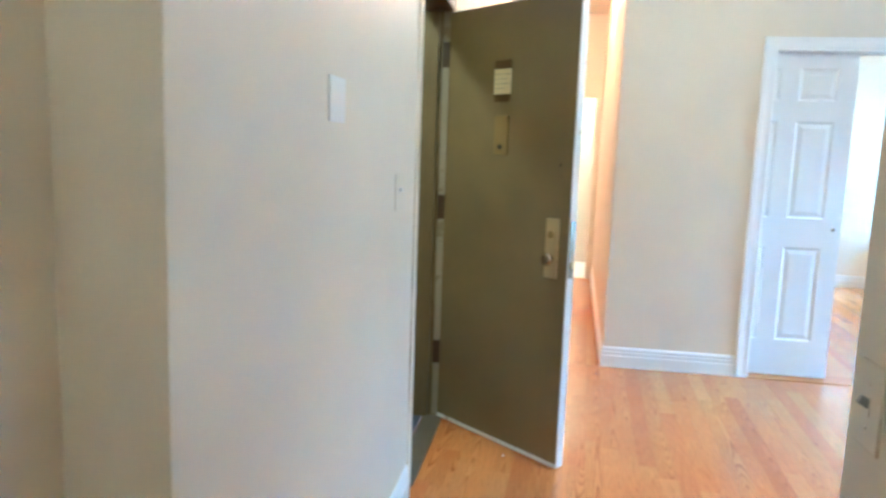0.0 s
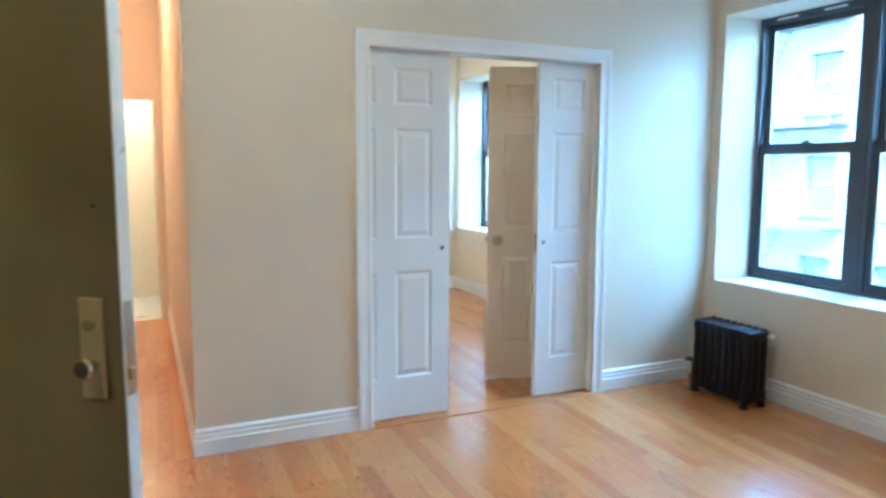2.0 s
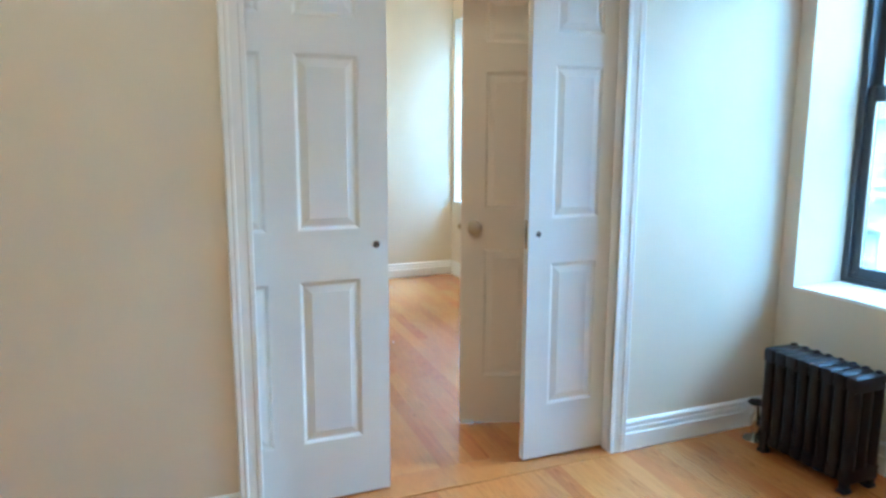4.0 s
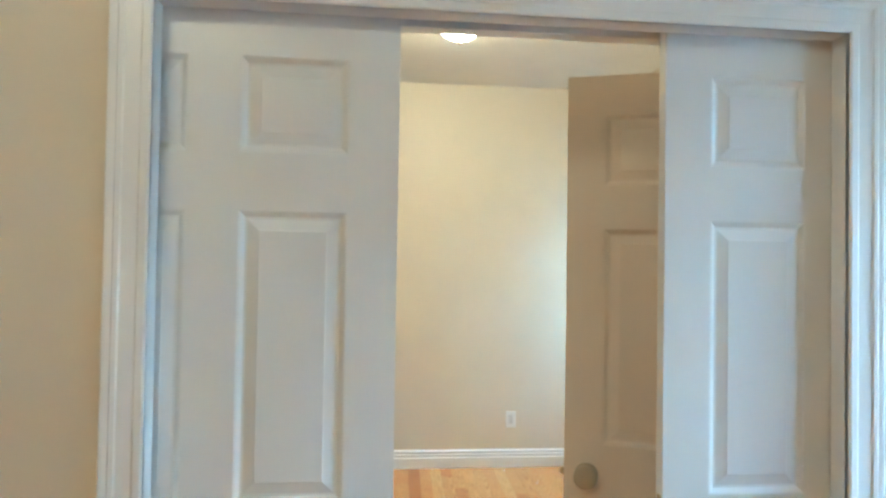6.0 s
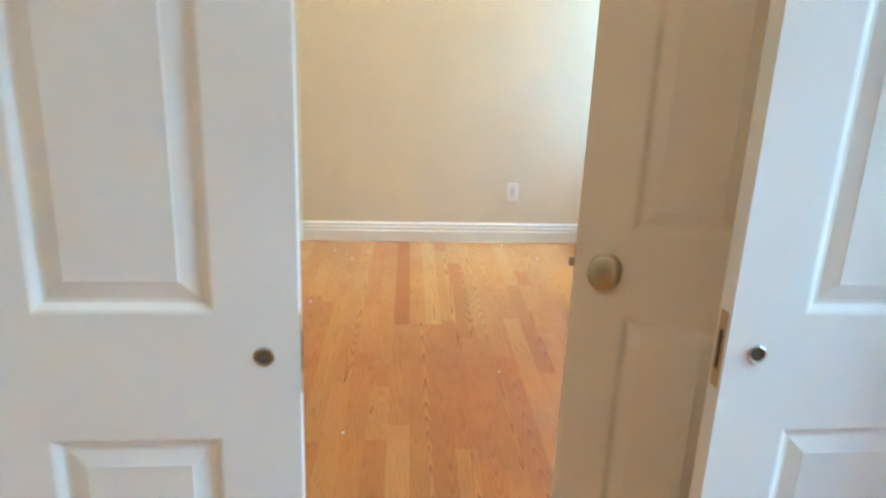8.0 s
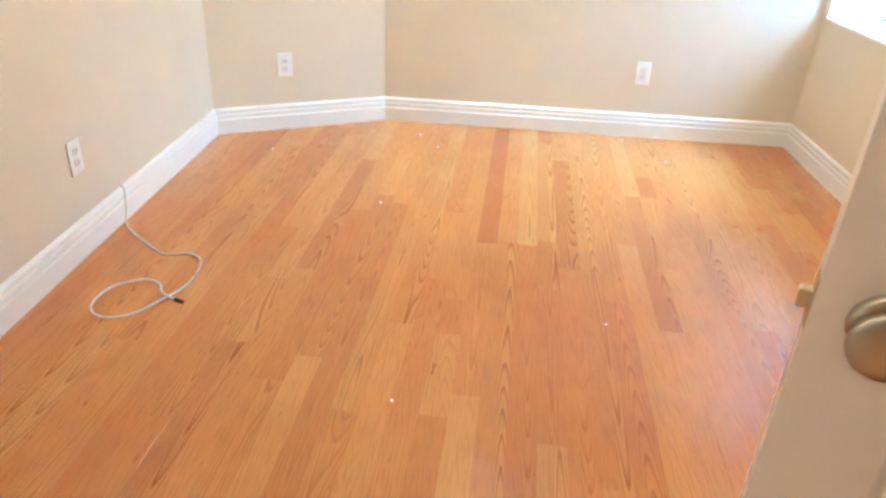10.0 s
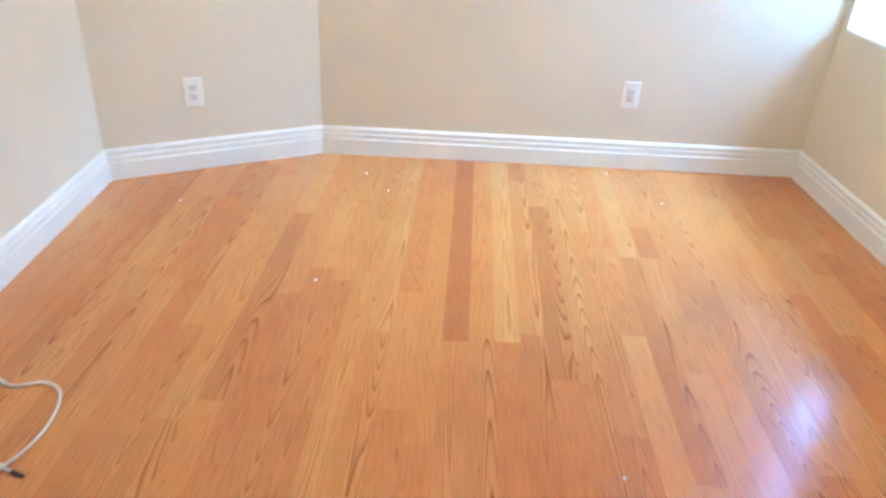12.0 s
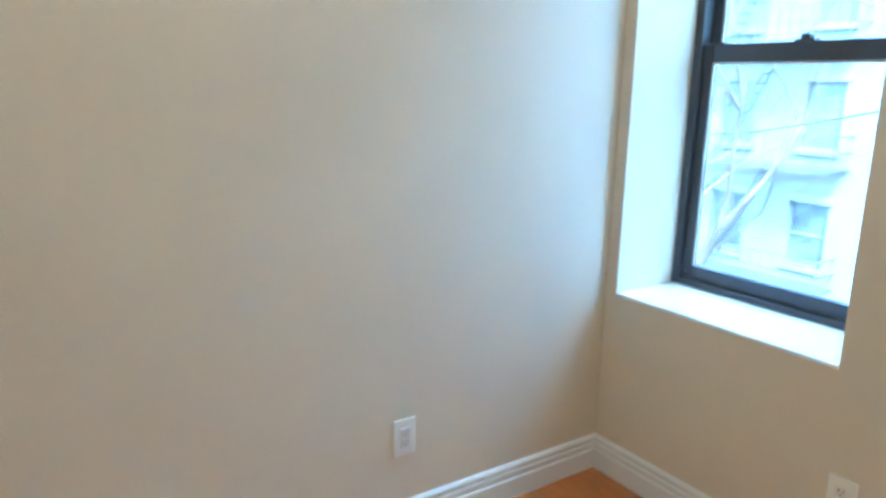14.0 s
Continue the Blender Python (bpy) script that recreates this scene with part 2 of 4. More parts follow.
M_IRON = painted("black_iron_paint", (0.006, 0.005, 0.009), 0.38, grain=70, bump=0.12, mottle=0.2, spec=0.3)
# dark bronze lifted to bluish grey: haze round the bright windows in the colour
M_FRAME = painted("hazed_bronze_aluminium", (0.055, 0.058, 0.072), 0.42, grain=200, bump=0.04, mottle=0.1)
M_PLATE = painted("white_plastic", (0.87, 0.87, 0.85), 0.3, bump=0.02, mottle=0.01)
M_SOCKET = painted("socket_plastic", (0.79, 0.79, 0.78), 0.3, bump=0.02, mottle=0.02)
# solid dark pieces in this colour paint the shade in outlet slots and pulls
M_SLOT = painted("slot_shadow", (0.10, 0.09, 0.08), 0.6)
M_PAPER = painted("paper_note", (0.72, 0.66, 0.52), 0.85, mottle=0.05)
M_TAPE = painted("brown_tape", (0.085, 0.052, 0.022), 0.65, mottle=0.12)
M_CABLE = painted("white_cable", (0.75, 0.73, 0.68), 0.45, bump=0.02)
M_GLASS = glazing("window_glass")
M_TRACK = painted("steel_track", (0.45, 0.43, 0.4), 0.35, metal=1.0)
M_OAK = oak("oak_boards", [(0.0, (0.55, 0.228, 0.068)), (0.12, (0.585, 0.250, 0.074)), (0.5, (0.62, 0.286, 0.084)),
                           (0.88, (0.645, 0.318, 0.098)), (1.0, (0.67, 0.352, 0.116))])
M_SUBFLOOR = painted("dark_joint", (0.07, 0.035, 0.015), 0.8)
M_TILE = painted("pale_bath_tile", (0.75, 0.72, 0.64), 0.3, mottle=0.03)
M_STAIRWALL = painted("yellowed_stair_wall", (0.55, 0.46, 0.19), 0.5, mottle=0.1)
M_STAIRDADO = painted("dark_stair_dado", (0.10, 0.06, 0.035), 0.4, mottle=0.15)
M_STAIRFLOOR = painted("dark_stair_floor", (0.035, 0.02, 0.02), 0.5, mottle=0.2)
M_BRICKWALL = painted("pale_painted_facade", (0.18, 0.188, 0.186), 0.8, grain=30, bump=0.2, mottle=0.08)
# far panes paled towards the wall tone, glare and haze put into the colour
M_FARGLASS = painted("far_window_hazed", (0.115, 0.128, 0.134), 0.3, mottle=0.25)
M_FARTRIM = painted("far_stone_trim", (0.2, 0.202, 0.198), 0.8, mottle=0.1)
# steel paled in the same way to carry the haze
M_FIRESTEEL = painted("fire_escape_steel", (0.11, 0.115, 0.12), 0.5, mottle=0.2)
M_ASPHALT = painted("asphalt", (0.05, 0.05, 0.052), 0.85, grain=40, bump=0.3, mottle=0.2)
M_CONCRETE = painted("pavement_concrete", (0.32, 0.31, 0.29), 0.85, grain=30, bump=0.2, mottle=0.15)
M_BARK = painted("grey_bark", (0.13, 0.11, 0.09), 0.9, grain=25, bump=0.5, mottle=0.3)
M_OUTBRICK = painted("own_facade", (0.35, 0.2, 0.15), 0.85, grain=30, bump=0.3, mottle=0.15)


# ---- mesh helpers ----
def mesh_of(bm, name, material, smooth=False):
    bmesh.ops.recalc_face_normals(bm, faces=bm.faces[:])
    me = bpy.data.meshes.new(name)
    bm.to_mesh(me)
    bm.free()
    me.materials.append(material)
    if smooth:
        me.polygons.foreach_set("use_smooth", [True] * len(me.polygons))
        me.set_sharp_from_angle(angle=radians(40))
    return me


def part(name, bm, material, parent=None, label="", smooth=False):
    ob = new(name, mesh_of(bm, name, material, smooth))
    if parent is not None:
        ob.parent = parent
    if label:
        tagged(ob, label)
    return ob


def thing(name, m=None, label="", category="", group="", kind=""):
    ob = new(name)
    ob.empty_display_size = 0.1
    if m is not None:
        ob.matrix_basis = m
    return tagged(ob, label, category, group, kind)


def add_box(bm, x0, x1, y0, y1, z0, z1, bevel=0.0):
    vs = [bm.verts.new((x, y, z)) for x in (x0, x1) for y in (y0, y1) for z in (z0, z1)]
    fs = [bm.faces.new([vs[i] for i in q]) for q in ((0, 1, 3, 2), (4, 6, 7, 5), (0, 4, 5, 1), (2, 3, 7, 6), (0, 2, 6, 4), (1, 5, 7, 3))]
    if bevel:
        edges = list({e for f in fs for e in f.edges})
        bmesh.ops.bevel(bm, geom=edges, offset=bevel, segments=2, affect="EDGES", profile=0.5)
    return bm


def box(x0, x1, y0, y1, z0, z1, bevel=0.0):
    return add_box(bmesh.new(), x0, x1, y0, y1, z0, z1, bevel)


def prism(points, z0, z1):
    """An upright solid on a plan outline."""
    bm = bmesh.new()
    lo = [bm.verts.new((x, y, z0)) for x, y in points]
    hi = [bm.verts.new((x, y, z1)) for x, y in points]
    n = len(points)
    bm.faces.new(lo[::-1])
    bm.faces.new(hi)
    for i in range(n):
        bm.faces.new((lo[i], lo[(i + 1) % n], hi[(i + 1) % n], hi[i]))
    return bm


def sweep(profile, stations):
    """A moulding: profile points (a, b) carried through stations (origin, axis a, axis b)."""
    bm = bmesh.new()
    rings = []
    for o, a, b in stations:
        o, a, b = Vector(o), Vector(a), Vector(b)
        rings.append([bm.verts.new(o + a * u + b * v) for u, v in profile])
    n = len(profile)
    for r, s in zip(rings, rings[1:]):
        for i in range(n):
            bm.faces.new((r[i], r[(i + 1) % n], s[(i + 1) % n], s[i]))
    bm.faces.new(rings[0][::-1])
    bm.faces.new(rings[-1])
    return bm


def lathe(profile, n=24, axis="z"):
    """A turned solid: profile points (radius, height) about an axis."""
    bm = bmesh.new()
    rings = []
    for r, h in profile:
        if r < 1e-6:
            rings.append([bm.verts.new((0, 0, h))])
        else:
            rings.append([bm.verts.new((r * math.cos(2 * math.pi * i / n), r * math.sin(2 * math.pi * i / n), h)) for i in range(n)])
    for a, b in zip(rings, rings[1:]):
        for i in range(n):
            j = (i + 1) % n
            q = [a[i % len(a)], a[j % len(a)], b[j % len(b)], b[i % len(b)]]
            q = list(dict.fromkeys(q))
            if len(q) > 2:
                bm.faces.new(q)
    for ring in (rings[0], rings[-1]):
        if len(ring) > 1:
            bm.faces.new(ring)
    if axis == "-y":
        bmesh.ops.rotate(bm, verts=bm.verts[:], cent=(0, 0, 0), matrix=Matrix.Rotation(radians(90), 3, "X"))
    if axis == "y":
        bmesh.ops.rotate(bm, verts=bm.verts[:], cent=(0, 0, 0), matrix=Matrix.Rotation(radians(-90), 3, "X"))
    if axis == "-x":
        bmesh.ops.rotate(bm, verts=bm.verts[:], cent=(0, 0, 0), matrix=Matrix.Rotation(radians(-90), 3, "Y"))
    return bm


def shifted(bm, x=0, y=0, z=0):
    bmesh.ops.translate(bm, verts=bm.verts[:], vec=(x, y, z))
    return bm


def tube(points, radius, n=8, closed_ends=True):
    """A round bar along points; radius may be a number or one for each point."""
    bm = bmesh.new()
    pts = [Vector(p) for p in points]
    rad = radius if isinstance(radius, (list, tuple)) else [radius] * len(pts)
    rings = []
    side = None
    for i, p in enumerate(pts):
        d = (pts[min(i + 1, len(pts) - 1)] - pts[max(i - 1, 0)]).normalized()
        if side is None:
            side = d.orthogonal().normalized()
        side = (side - d * side.dot(d)).normalized()
        up = d.cross(side)
        rings.append([bm.verts.new(p + (side * math.cos(2 * math.pi * k / n) + up * math.sin(2 * math.pi * k / n)) * rad[i]) for k in range(n)])
    for a, b in zip(rings, rings[1:]):
        for k in range(n):
            bm.faces.new((a[k], a[(k + 1) % n], b[(k + 1) % n], b[k]))
    bm.faces.new(rings[0][::-1])
    bm.faces.new(rings[-1])
    return bm


def smooth_line(points, steps=8):
    """A rounded line through points (Catmull-Rom)."""
    p = [Vector(q) for q in points]
    p = [p[0] * 2 - p[1]] + p + [p[-1] * 2 - p[-2]]
    out = []
    for i in range(1, len(p) - 2):
        for s in range(steps):
            u = s / steps
            out.append(0.5 * (2 * p[i] + (p[i + 1] - p[i - 1]) * u + (2 * p[i - 1] - 5 * p[i] + 4 * p[i + 1] - p[i + 2]) * u * u
                              + (3 * p[i] - p[i - 1] - 3 * p[i + 1] + p[i + 2]) * u ** 3))
    out.append(p[-2])
    return out


# ---- plan ----
CEIL = 2.905
WX = 2.41          # inside of the street wall
WOUT = 2.86        # its outside
DW0, DW1 = 0.017, 0.15   # wall between living room and bedroom
ENTRY = -1.81      # wall with the entrance door
FAR = 3.885        # end wall of the bedroom
LEFT = -0.718      # long wall of the bedroom
OPEN0, OPEN1, HEAD = 0.012, 1.477, 2.05   # pocket door opening
E0, E1 = -1.965, -1.13  # entrance opening
W1 = (-1.60, -0.065, 0.68, 2.40)   # living room window: y, y, z, z
W2 = (3.03, 3.835, 0.712, 2.40)    # bedroom window


def structure(name, bm, material, label, category="wall"):
    ob = part(name, bm, material)
    return tagged(ob, label, category, "", "structure")


# street wall, with two openings
bm = bmesh.new()
for a, b, c, d in ((-3.73, W1[0], 0, CEIL), (W1[1], W2[0], 0, CEIL), (W2[1], 5.2, 0, CEIL)):
    add_box(bm, WX, WOUT, a, b, c - 0.3, d + 0.3)
for w in (W1, W2):
    add_box(bm, WX, WOUT, w[0], w[1], -0.3, w[2])
    add_box(bm, WX, WOUT, w[0], w[1], w[3], CEIL + 0.3)
structure("wall_east", bm, M_WALL, "cream painted street wall with two deep window openings")

# wall between living room and bedroom; the pocket doors slide into it
bm = bmesh.new()
for a, b in ((-0.905, OPEN0 - 0.018), (OPEN1 + 0.018, WX)):
    add_box(bm, a, b, DW0, 0.058, 0, CEIL)
    add_box(bm, a, b, 0.118, DW1, 0, CEIL)
add_box(bm, -0.905, -0.42, 0.058, 0.118, 0, CEIL)
add_box(bm, 2.02, WX, 0.058, 0.118, 0, CEIL)
add_box(bm, OPEN0 - 0.018, OPEN1 + 0.018, DW0, DW1, HEAD + 0.05, CEIL)
structure("wall_middle", bm, M_WALL, "cream painted wall between living room and bedroom")

structure("wall_bedroom_left", prism([(-0.905, DW1), (LEFT, DW1), (LEFT, 3.46), (-0.70, 4.0), (-0.80, 4.0), (-0.80, 3.42)], 0, CEIL), M_WALL,
          "cream painted long wall of the bedroom")
structure("wall_bedroom_diagonal", prism([(LEFT, 3.452), (0.122, 3.887), (0.122, 4.1), (LEFT, 4.1)], 0, CEIL), M_WALL,
          "cream painted slanting wall across the bedroom corner")
structure("wall_bedroom_far", box(0.122, WX, FAR, 4.1, 0, CEIL), M_WALL, "cream painted end wall of the bedroom")

# entrance wall
bm = bmesh.new()
add_box(bm, ENTRY - 0.15, ENTRY, -3.754, E0, 0, CEIL)
add_box(bm, ENTRY - 0.15, ENTRY, E1, 5.2, 0, CEIL)
add_box(bm, ENTRY - 0.15, ENTRY, E0, E1, 2.06, CEIL)
structure("wall_entrance", bm, M_WALL, "cream painted wall with the entrance doorway")
bm = bmesh.new()
add_box(bm, -2.2, -1.98, -5.9, -3.754, 0, CEIL)
add_box(bm, -2.2, ENTRY - 0.15, -3.754, -3.64, 0, CEIL)
structure("wall_corridor_west", bm, M_WALL, "cream painted corridor wall with a short return")
structure("wall_corridor", box(-0.86, -0.73, -5.9, -3.60, 0, CEIL), M_WALL, "cream painted corridor wall")
structure("wall_south", box(-0.73, WX, -3.73, -3.60, 0, CEIL), M_WALL, "cream painted wall of the living room")
structure("wall_corridor_end", box(-2.2, -0.73, -6.1, -5.9, 0, CEIL), M_WALL, "cream painted end wall of the corridor")

# hall end with a doorway to the bright bathroom
bm = bmesh.new()
add_box(bm, ENTRY, -1.62, 3.42, 3.54, 0, CEIL)
add_box(bm, -0.872, -0.80, 3.42, 3.54, 0, CEIL)
add_box(bm, -1.62, -0.872, 3.42, 3.54, 2.02, CEIL)
structure("wall_hall_end", bm, M_WALL, "cream painted end wall of the hall with an open doorway")
bm = bmesh.new()
add_box(bm, ENTRY, 0.0, 4.66, 4.8, 0, CEIL)
add_box(bm, -0.80, -0.72, 4.0, 4.66, 0, CEIL)
structure("wall_bathroom", bm, M_WALL, "pale cream bathroom wall")
structure("floor_bathroom", box(ENTRY, -0.72, 3.44, 4.66, -0.05, 0.004), M_TILE, "pale tiled bathroom floor", "floor")

# stair hall outside the entrance
bm = bmesh.new()
add_box(bm, -3.4, -3.3, -3.75, 1.5, 1.05, CEIL)
add_box(bm, -3.3, ENTRY - 0.15, -0.55, -0.45, 1.05, CEIL)
add_box(bm, -3.3, ENTRY - 0.15, -3.75, -3.65, 1.05, CEIL)
structure("wall_stair_upper", bm, M_STAIRWALL, "yellowed upper wall of the public stair hall")
bm = bmesh.new()
add_box(bm, -3.4, -3.28, -3.75, 1.5, 0, 1.05)
add_box(bm, -3.28, ENTRY - 0.15, -0.57, -0.45, 0, 1.05)
add_box(bm, -3.28, ENTRY - 0.15, -3.75, -3.63, 0, 1.05)
structure("wall_stair_dado", bm, M_STAIRDADO, "dark brown dado of the public stair hall")
RAIL = [(0, 0), (0.022, 0.004), (0.026, 0.016), (0.014, 0.026), (0.014, 0.036), (0.024, 0.044), (0.022, 0.056), (0, 0.06)]
for origin, end, out in (((-3.30, -3.65, 1.03), (-3.30, -0.55, 1.03), (1, 0, 0)), ((-3.30, -0.55, 1.03), (ENTRY - 0.15, -0.55, 1.03), (0, -1, 0))):
    structure("stair_rail_moulding", sweep(RAIL, [(origin, out, (0, 0, 1)), (end, out, (0, 0, 1))]), M_RABBET, "pale painted dado rail of the stair hall", "trim")
structure("floor_stair_hall", box(-3.3, ENTRY - 0.15, -3.75, -0.5, -0.12, -0.012), M_STAIRFLOOR, "dark worn stair hall floor", "floor")

structure("ceiling", box(-3.4, WX, -6.1, 5.2, CEIL, CEIL + 0.25), M_CEIL, "plain off-white painted ceiling", "ceiling")
structure("backing_north", box(-2.2, WOUT, 4.8, 5.2, -0.3, CEIL + 0.3), M_WALL, "plain closing wall")

# ---- skirting ----
SKIRT = [(0, 0), (0.016, 0), (0.016, 0.074), (0.011, 0.081), (0.0125, 0.086), (0.0125, 0.100), (0.008, 0.107), (0.0105, 0.112),
         (0.0105, 0.123), (0.005, 0.131), (0, 0.135)]


def skirting(p, q, normal, m0=0.0, m1=0.0):
    """From p to q at the foot of a wall; m0, m1: how far the ends draw in for each unit of depth."""
    p, q, nrm = Vector((*p, 0)), Vector((*q, 0)), Vector((*normal, 0)).normalized()
    d = (q - p).normalized()
    bm = sweep(SKIRT, [(p, nrm + d * m0, (0, 0, 1)), (q, nrm - d * m1, (0, 0, 1))])
    ob = part("baseboard", bm, M_TRIM)
    return tagged(ob, "white painted stepped baseboard along the wall", "baseboard", "", "structure")


CAS = 0.082
skirting((-0.905, DW0), (OPEN0 - CAS, DW0), (0, -1), -1, 0)
skirting((OPEN1 + CAS, DW0), (WX, DW0), (0, -1), 0, 1)
skirting((WX, DW0), (WX, -3.60), (-1, 0), 1, 1)
skirting((-0.905, DW0), (-0.80, 3.42), (-1, 0.03), -1, 1)
skirting((WX, FAR), (0.122, FAR), (0, -1), 1, 0.24)
skirting((0.122, 3.887), (LEFT, 3.452), (0.46, -0.888), 0.24, 0.6)
skirting((LEFT, 3.452), (LEFT, DW1), (1, 0), 0.6, 1)
skirting((WX, DW1), (WX, FAR), (-1, 0), 1, 1)
skirting((LEFT, DW1), (OPEN0 - 0.02, DW1), (0, 1), 1, 0)
skirting((1.76, DW1), (WX, DW1), (0, 1), 0, 1)
skirting((ENTRY, -3.754), (ENTRY, E0 - 0.06), (1, 0), -1, 0)
skirting((ENTRY, E1 + 0.06), (ENTRY, 3.42), (1, 0), 0, 1)
skirting((-0.86, -5.9), (-0.86, -3.60), (-1, 0), 1, -1)
skirting((-0.86, -3.60), (WX, -3.60), (0, 1), -1, 1)

# ---- pocket door casing, jambs and track ----
CASING = [(0, 0), (0, 0.012), (0.005, 0.0145), (0.018, 0.0145), (0.022, 0.0125), (0.050, 0.0145), (0.054, 0.0175), (0.062, 0.0185),
          (0.065, 0.017), (0.074, 0.0185), (CAS - 0.003, 0.0185), (CAS, 0.016), (CAS, 0)]
OUTW = (0, -1, 0)
for name, a, b in (("left", ((OPEN0, DW0, 0), (-1, 0, 0)), ((OPEN0, DW0, HEAD), (-1, 0, 1))),
                   ("head", ((OPEN0, DW0, HEAD), (-1, 0, 1)), ((OPEN1, DW0, HEAD), (1, 0, 1))),
                   ("right", ((OPEN1, DW0, HEAD), (1, 0, 1)), ((OPEN1, DW0, 0), (1, 0, 0)))):
    ob = part("trim", sweep(CASING, [(a[0], a[1], OUTW), (b[0], b[1], OUTW)]), M_TRIM)
    tagged(ob, "white moulded casing round the pocket doors", "trim", "", "structure")
for x0, x1 in ((OPEN0 - 0.018, OPEN0), (OPEN1, OPEN1 + 0.018)):
    for y0, y1 in ((DW0 - 0.008, 0.0655), (0.1095, DW1 + 0.003)):
        ob = part("trim", box(x0, x1, y0, y1, 0, HEAD + 0.018), M_TRIM)
        tagged(ob, "white painted split jamb of the pocket doors", "trim", "", "structure")
for y0, y1 in ((DW0 - 0.008, 0.0655), (0.1095, DW1 + 0.003)):
    ob = part("trim", box(OPEN0, OPEN1, y0, y1, HEAD, HEAD + 0.05), M_TRIM)
    tagged(ob, "white painted split head of the pocket doors", "trim", "", "structure")
track = tagged(part("door_track", box(OPEN0 - 0.3, OPEN1 + 0.3, 0.080, 0.096, 2.085, 2.10), M_TRACK),
               "grey steel sliding track above the pocket doors", "door track", "", "structure")
ob = part("trim", box(OPEN0 - 0.005, OPEN1 + 0.005, -0.012, DW1 + 0.01, -0.02, 0.006, 0.003), M_OAK)
tagged(ob, "oak saddle in the doorway", "threshold", "", "structure")


# ---- six panel door leaf ----
RELIEF = [(0.0, 0.0), (0.004, 0.0014), (0.013, 0.0076), (0.0185, 0.0079), (0.0405, 0.0024), (0.0425, 0.0014)]


def panel_mesh(w, h, th, paint):
    bm = bmesh.new()
    for y0, sgn in ((0.0, 1), (th, -1)):
        rings = []
        for inset, depth in RELIEF:
            y = y0 + sgn * depth
            rings.append([bm.verts.new(c) for c in ((inset, y, inset), (w - inset, y, inset), (w - inset, y, h - inset), (inset, y, h - inset))])
        for a, b in zip(rings, rings[1:]):
            for i in range(4):
                f = (a[i], a[(i + 1) % 4], b[(i + 1) % 4], b[i])
                bm.faces.new(f if sgn > 0 else f[::-1])
        bm.faces.new(rings[-1] if sgn > 0 else rings[-1][::-1])
    me = bpy.data.meshes.new("panel")
    bm.to_mesh(me)
    bm.free()
    me.materials.append(paint)
    return me


def leaf(parent, w, h, th, stile, mid, rows, z_base, paint=None):
    """Frame of a six panel leaf and its panels; face at y = 0, from x = 0 to w."""
    pw = (w - 2 * stile - mid) / 2
    xs = [0, stile, stile + pw, stile + pw + mid, w - stile, w]
    zs = [0] + [z - z_base for r in rows for z in r] + [h]
    bm = bmesh.new()
    for y, flip in ((0.0, False), (th, True)):
        grid = [[bm.verts.new((x, y, z)) for z in zs] for x in xs]
        for i in range(5):
            for j in range(len(zs) - 1):
                if i in (1, 3) and j % 2 == 1:
                    continue
                q = (grid[i][j], grid[i + 1][j], grid[i + 1][j + 1], grid[i][j + 1])
                bm.faces.new(q[::-1] if flip else q)
    for c in (((0, 0, 0), (0, 0, h), (0, th, h), (0, th, 0)), ((w, 0, 0), (w, th, 0), (w, th, h), (w, 0, h)),
              ((0, 0, 0), (0, th, 0), (w, th, 0), (w, 0, 0)), ((0, 0, h), (w, 0, h), (w, th, h), (0, th, h))):
        bm.faces.new([bm.verts.new(v) for v in c])
    me = bpy.data.meshes.new("leaf_frame")
    bm.to_mesh(me)
    bm.free()
    me.materials.append(paint or M_DOOR)
    fr = new("leaf_frame", me)
    fr.parent = parent
    for j, r in enumerate(rows):
        pm = panel_mesh(pw, r[1] - r[0], th, paint or M_DOOR)
        for x in (stile, stile + pw + mid):
            ob = new("panel", pm)
            ob.parent = parent
            ob.location = (x, 0, r[0] - z_base)


ROWS6 = ((0.243, 0.851), (1.032, 1.636), (1.757, 1.958))


def pocket_door(x0, pull_x, edge_x, edge_side):
    base = 0.014
    d = thing("door_1", pose(x0, 0.070, base), "white six-panel sliding pocket door, half drawn from the wall", "door", "pair of pocket doors", "structure")
    leaf(d, 0.765, 2.052, 0.035, 0.106, 0.107, ROWS6, base)
    zc = 0.972 - base
    for y, ax in ((0.0, "-y"), (0.035, "y")):
        ring = shifted(lathe([(0.0095, -0.002), (0.0095, 0.0025), (0.0115, 0.003), (0.0135, 0.002), (0.0138, -0.001)], 20, ax), pull_x, y, zc)
        part("pull_ring", ring, M_CHROME, d, "small round chrome finger pull", True)
        part("pull_cup", shifted(lathe([(0.0095, -0.001), (0.0095, 0.0008), (0.0, 0.0008)], 16, ax), pull_x, y, zc), M_SLOT, d)
    s = edge_side
    bm = bmesh.new()
    add_box(bm, edge_x - 0.0015, edge_x + 0.0015, 0.008, 0.027, zc - 0.058, zc + 0.058)
    part("edge_plate", bm, M_BRASS, d, "brass pocket lock plate")
    part("edge_slot", box(edge_x + s * 0.001, edge_x + s * 0.002, 0.013, 0.022, zc - 0.03, zc + 0.03), M_DARK, d)
    return d


pocket_door(0.500 - 0.765, 0.765 - 0.046, 0.765, 1)
pocket_door(1.088, 0.046, 0.0, -1)

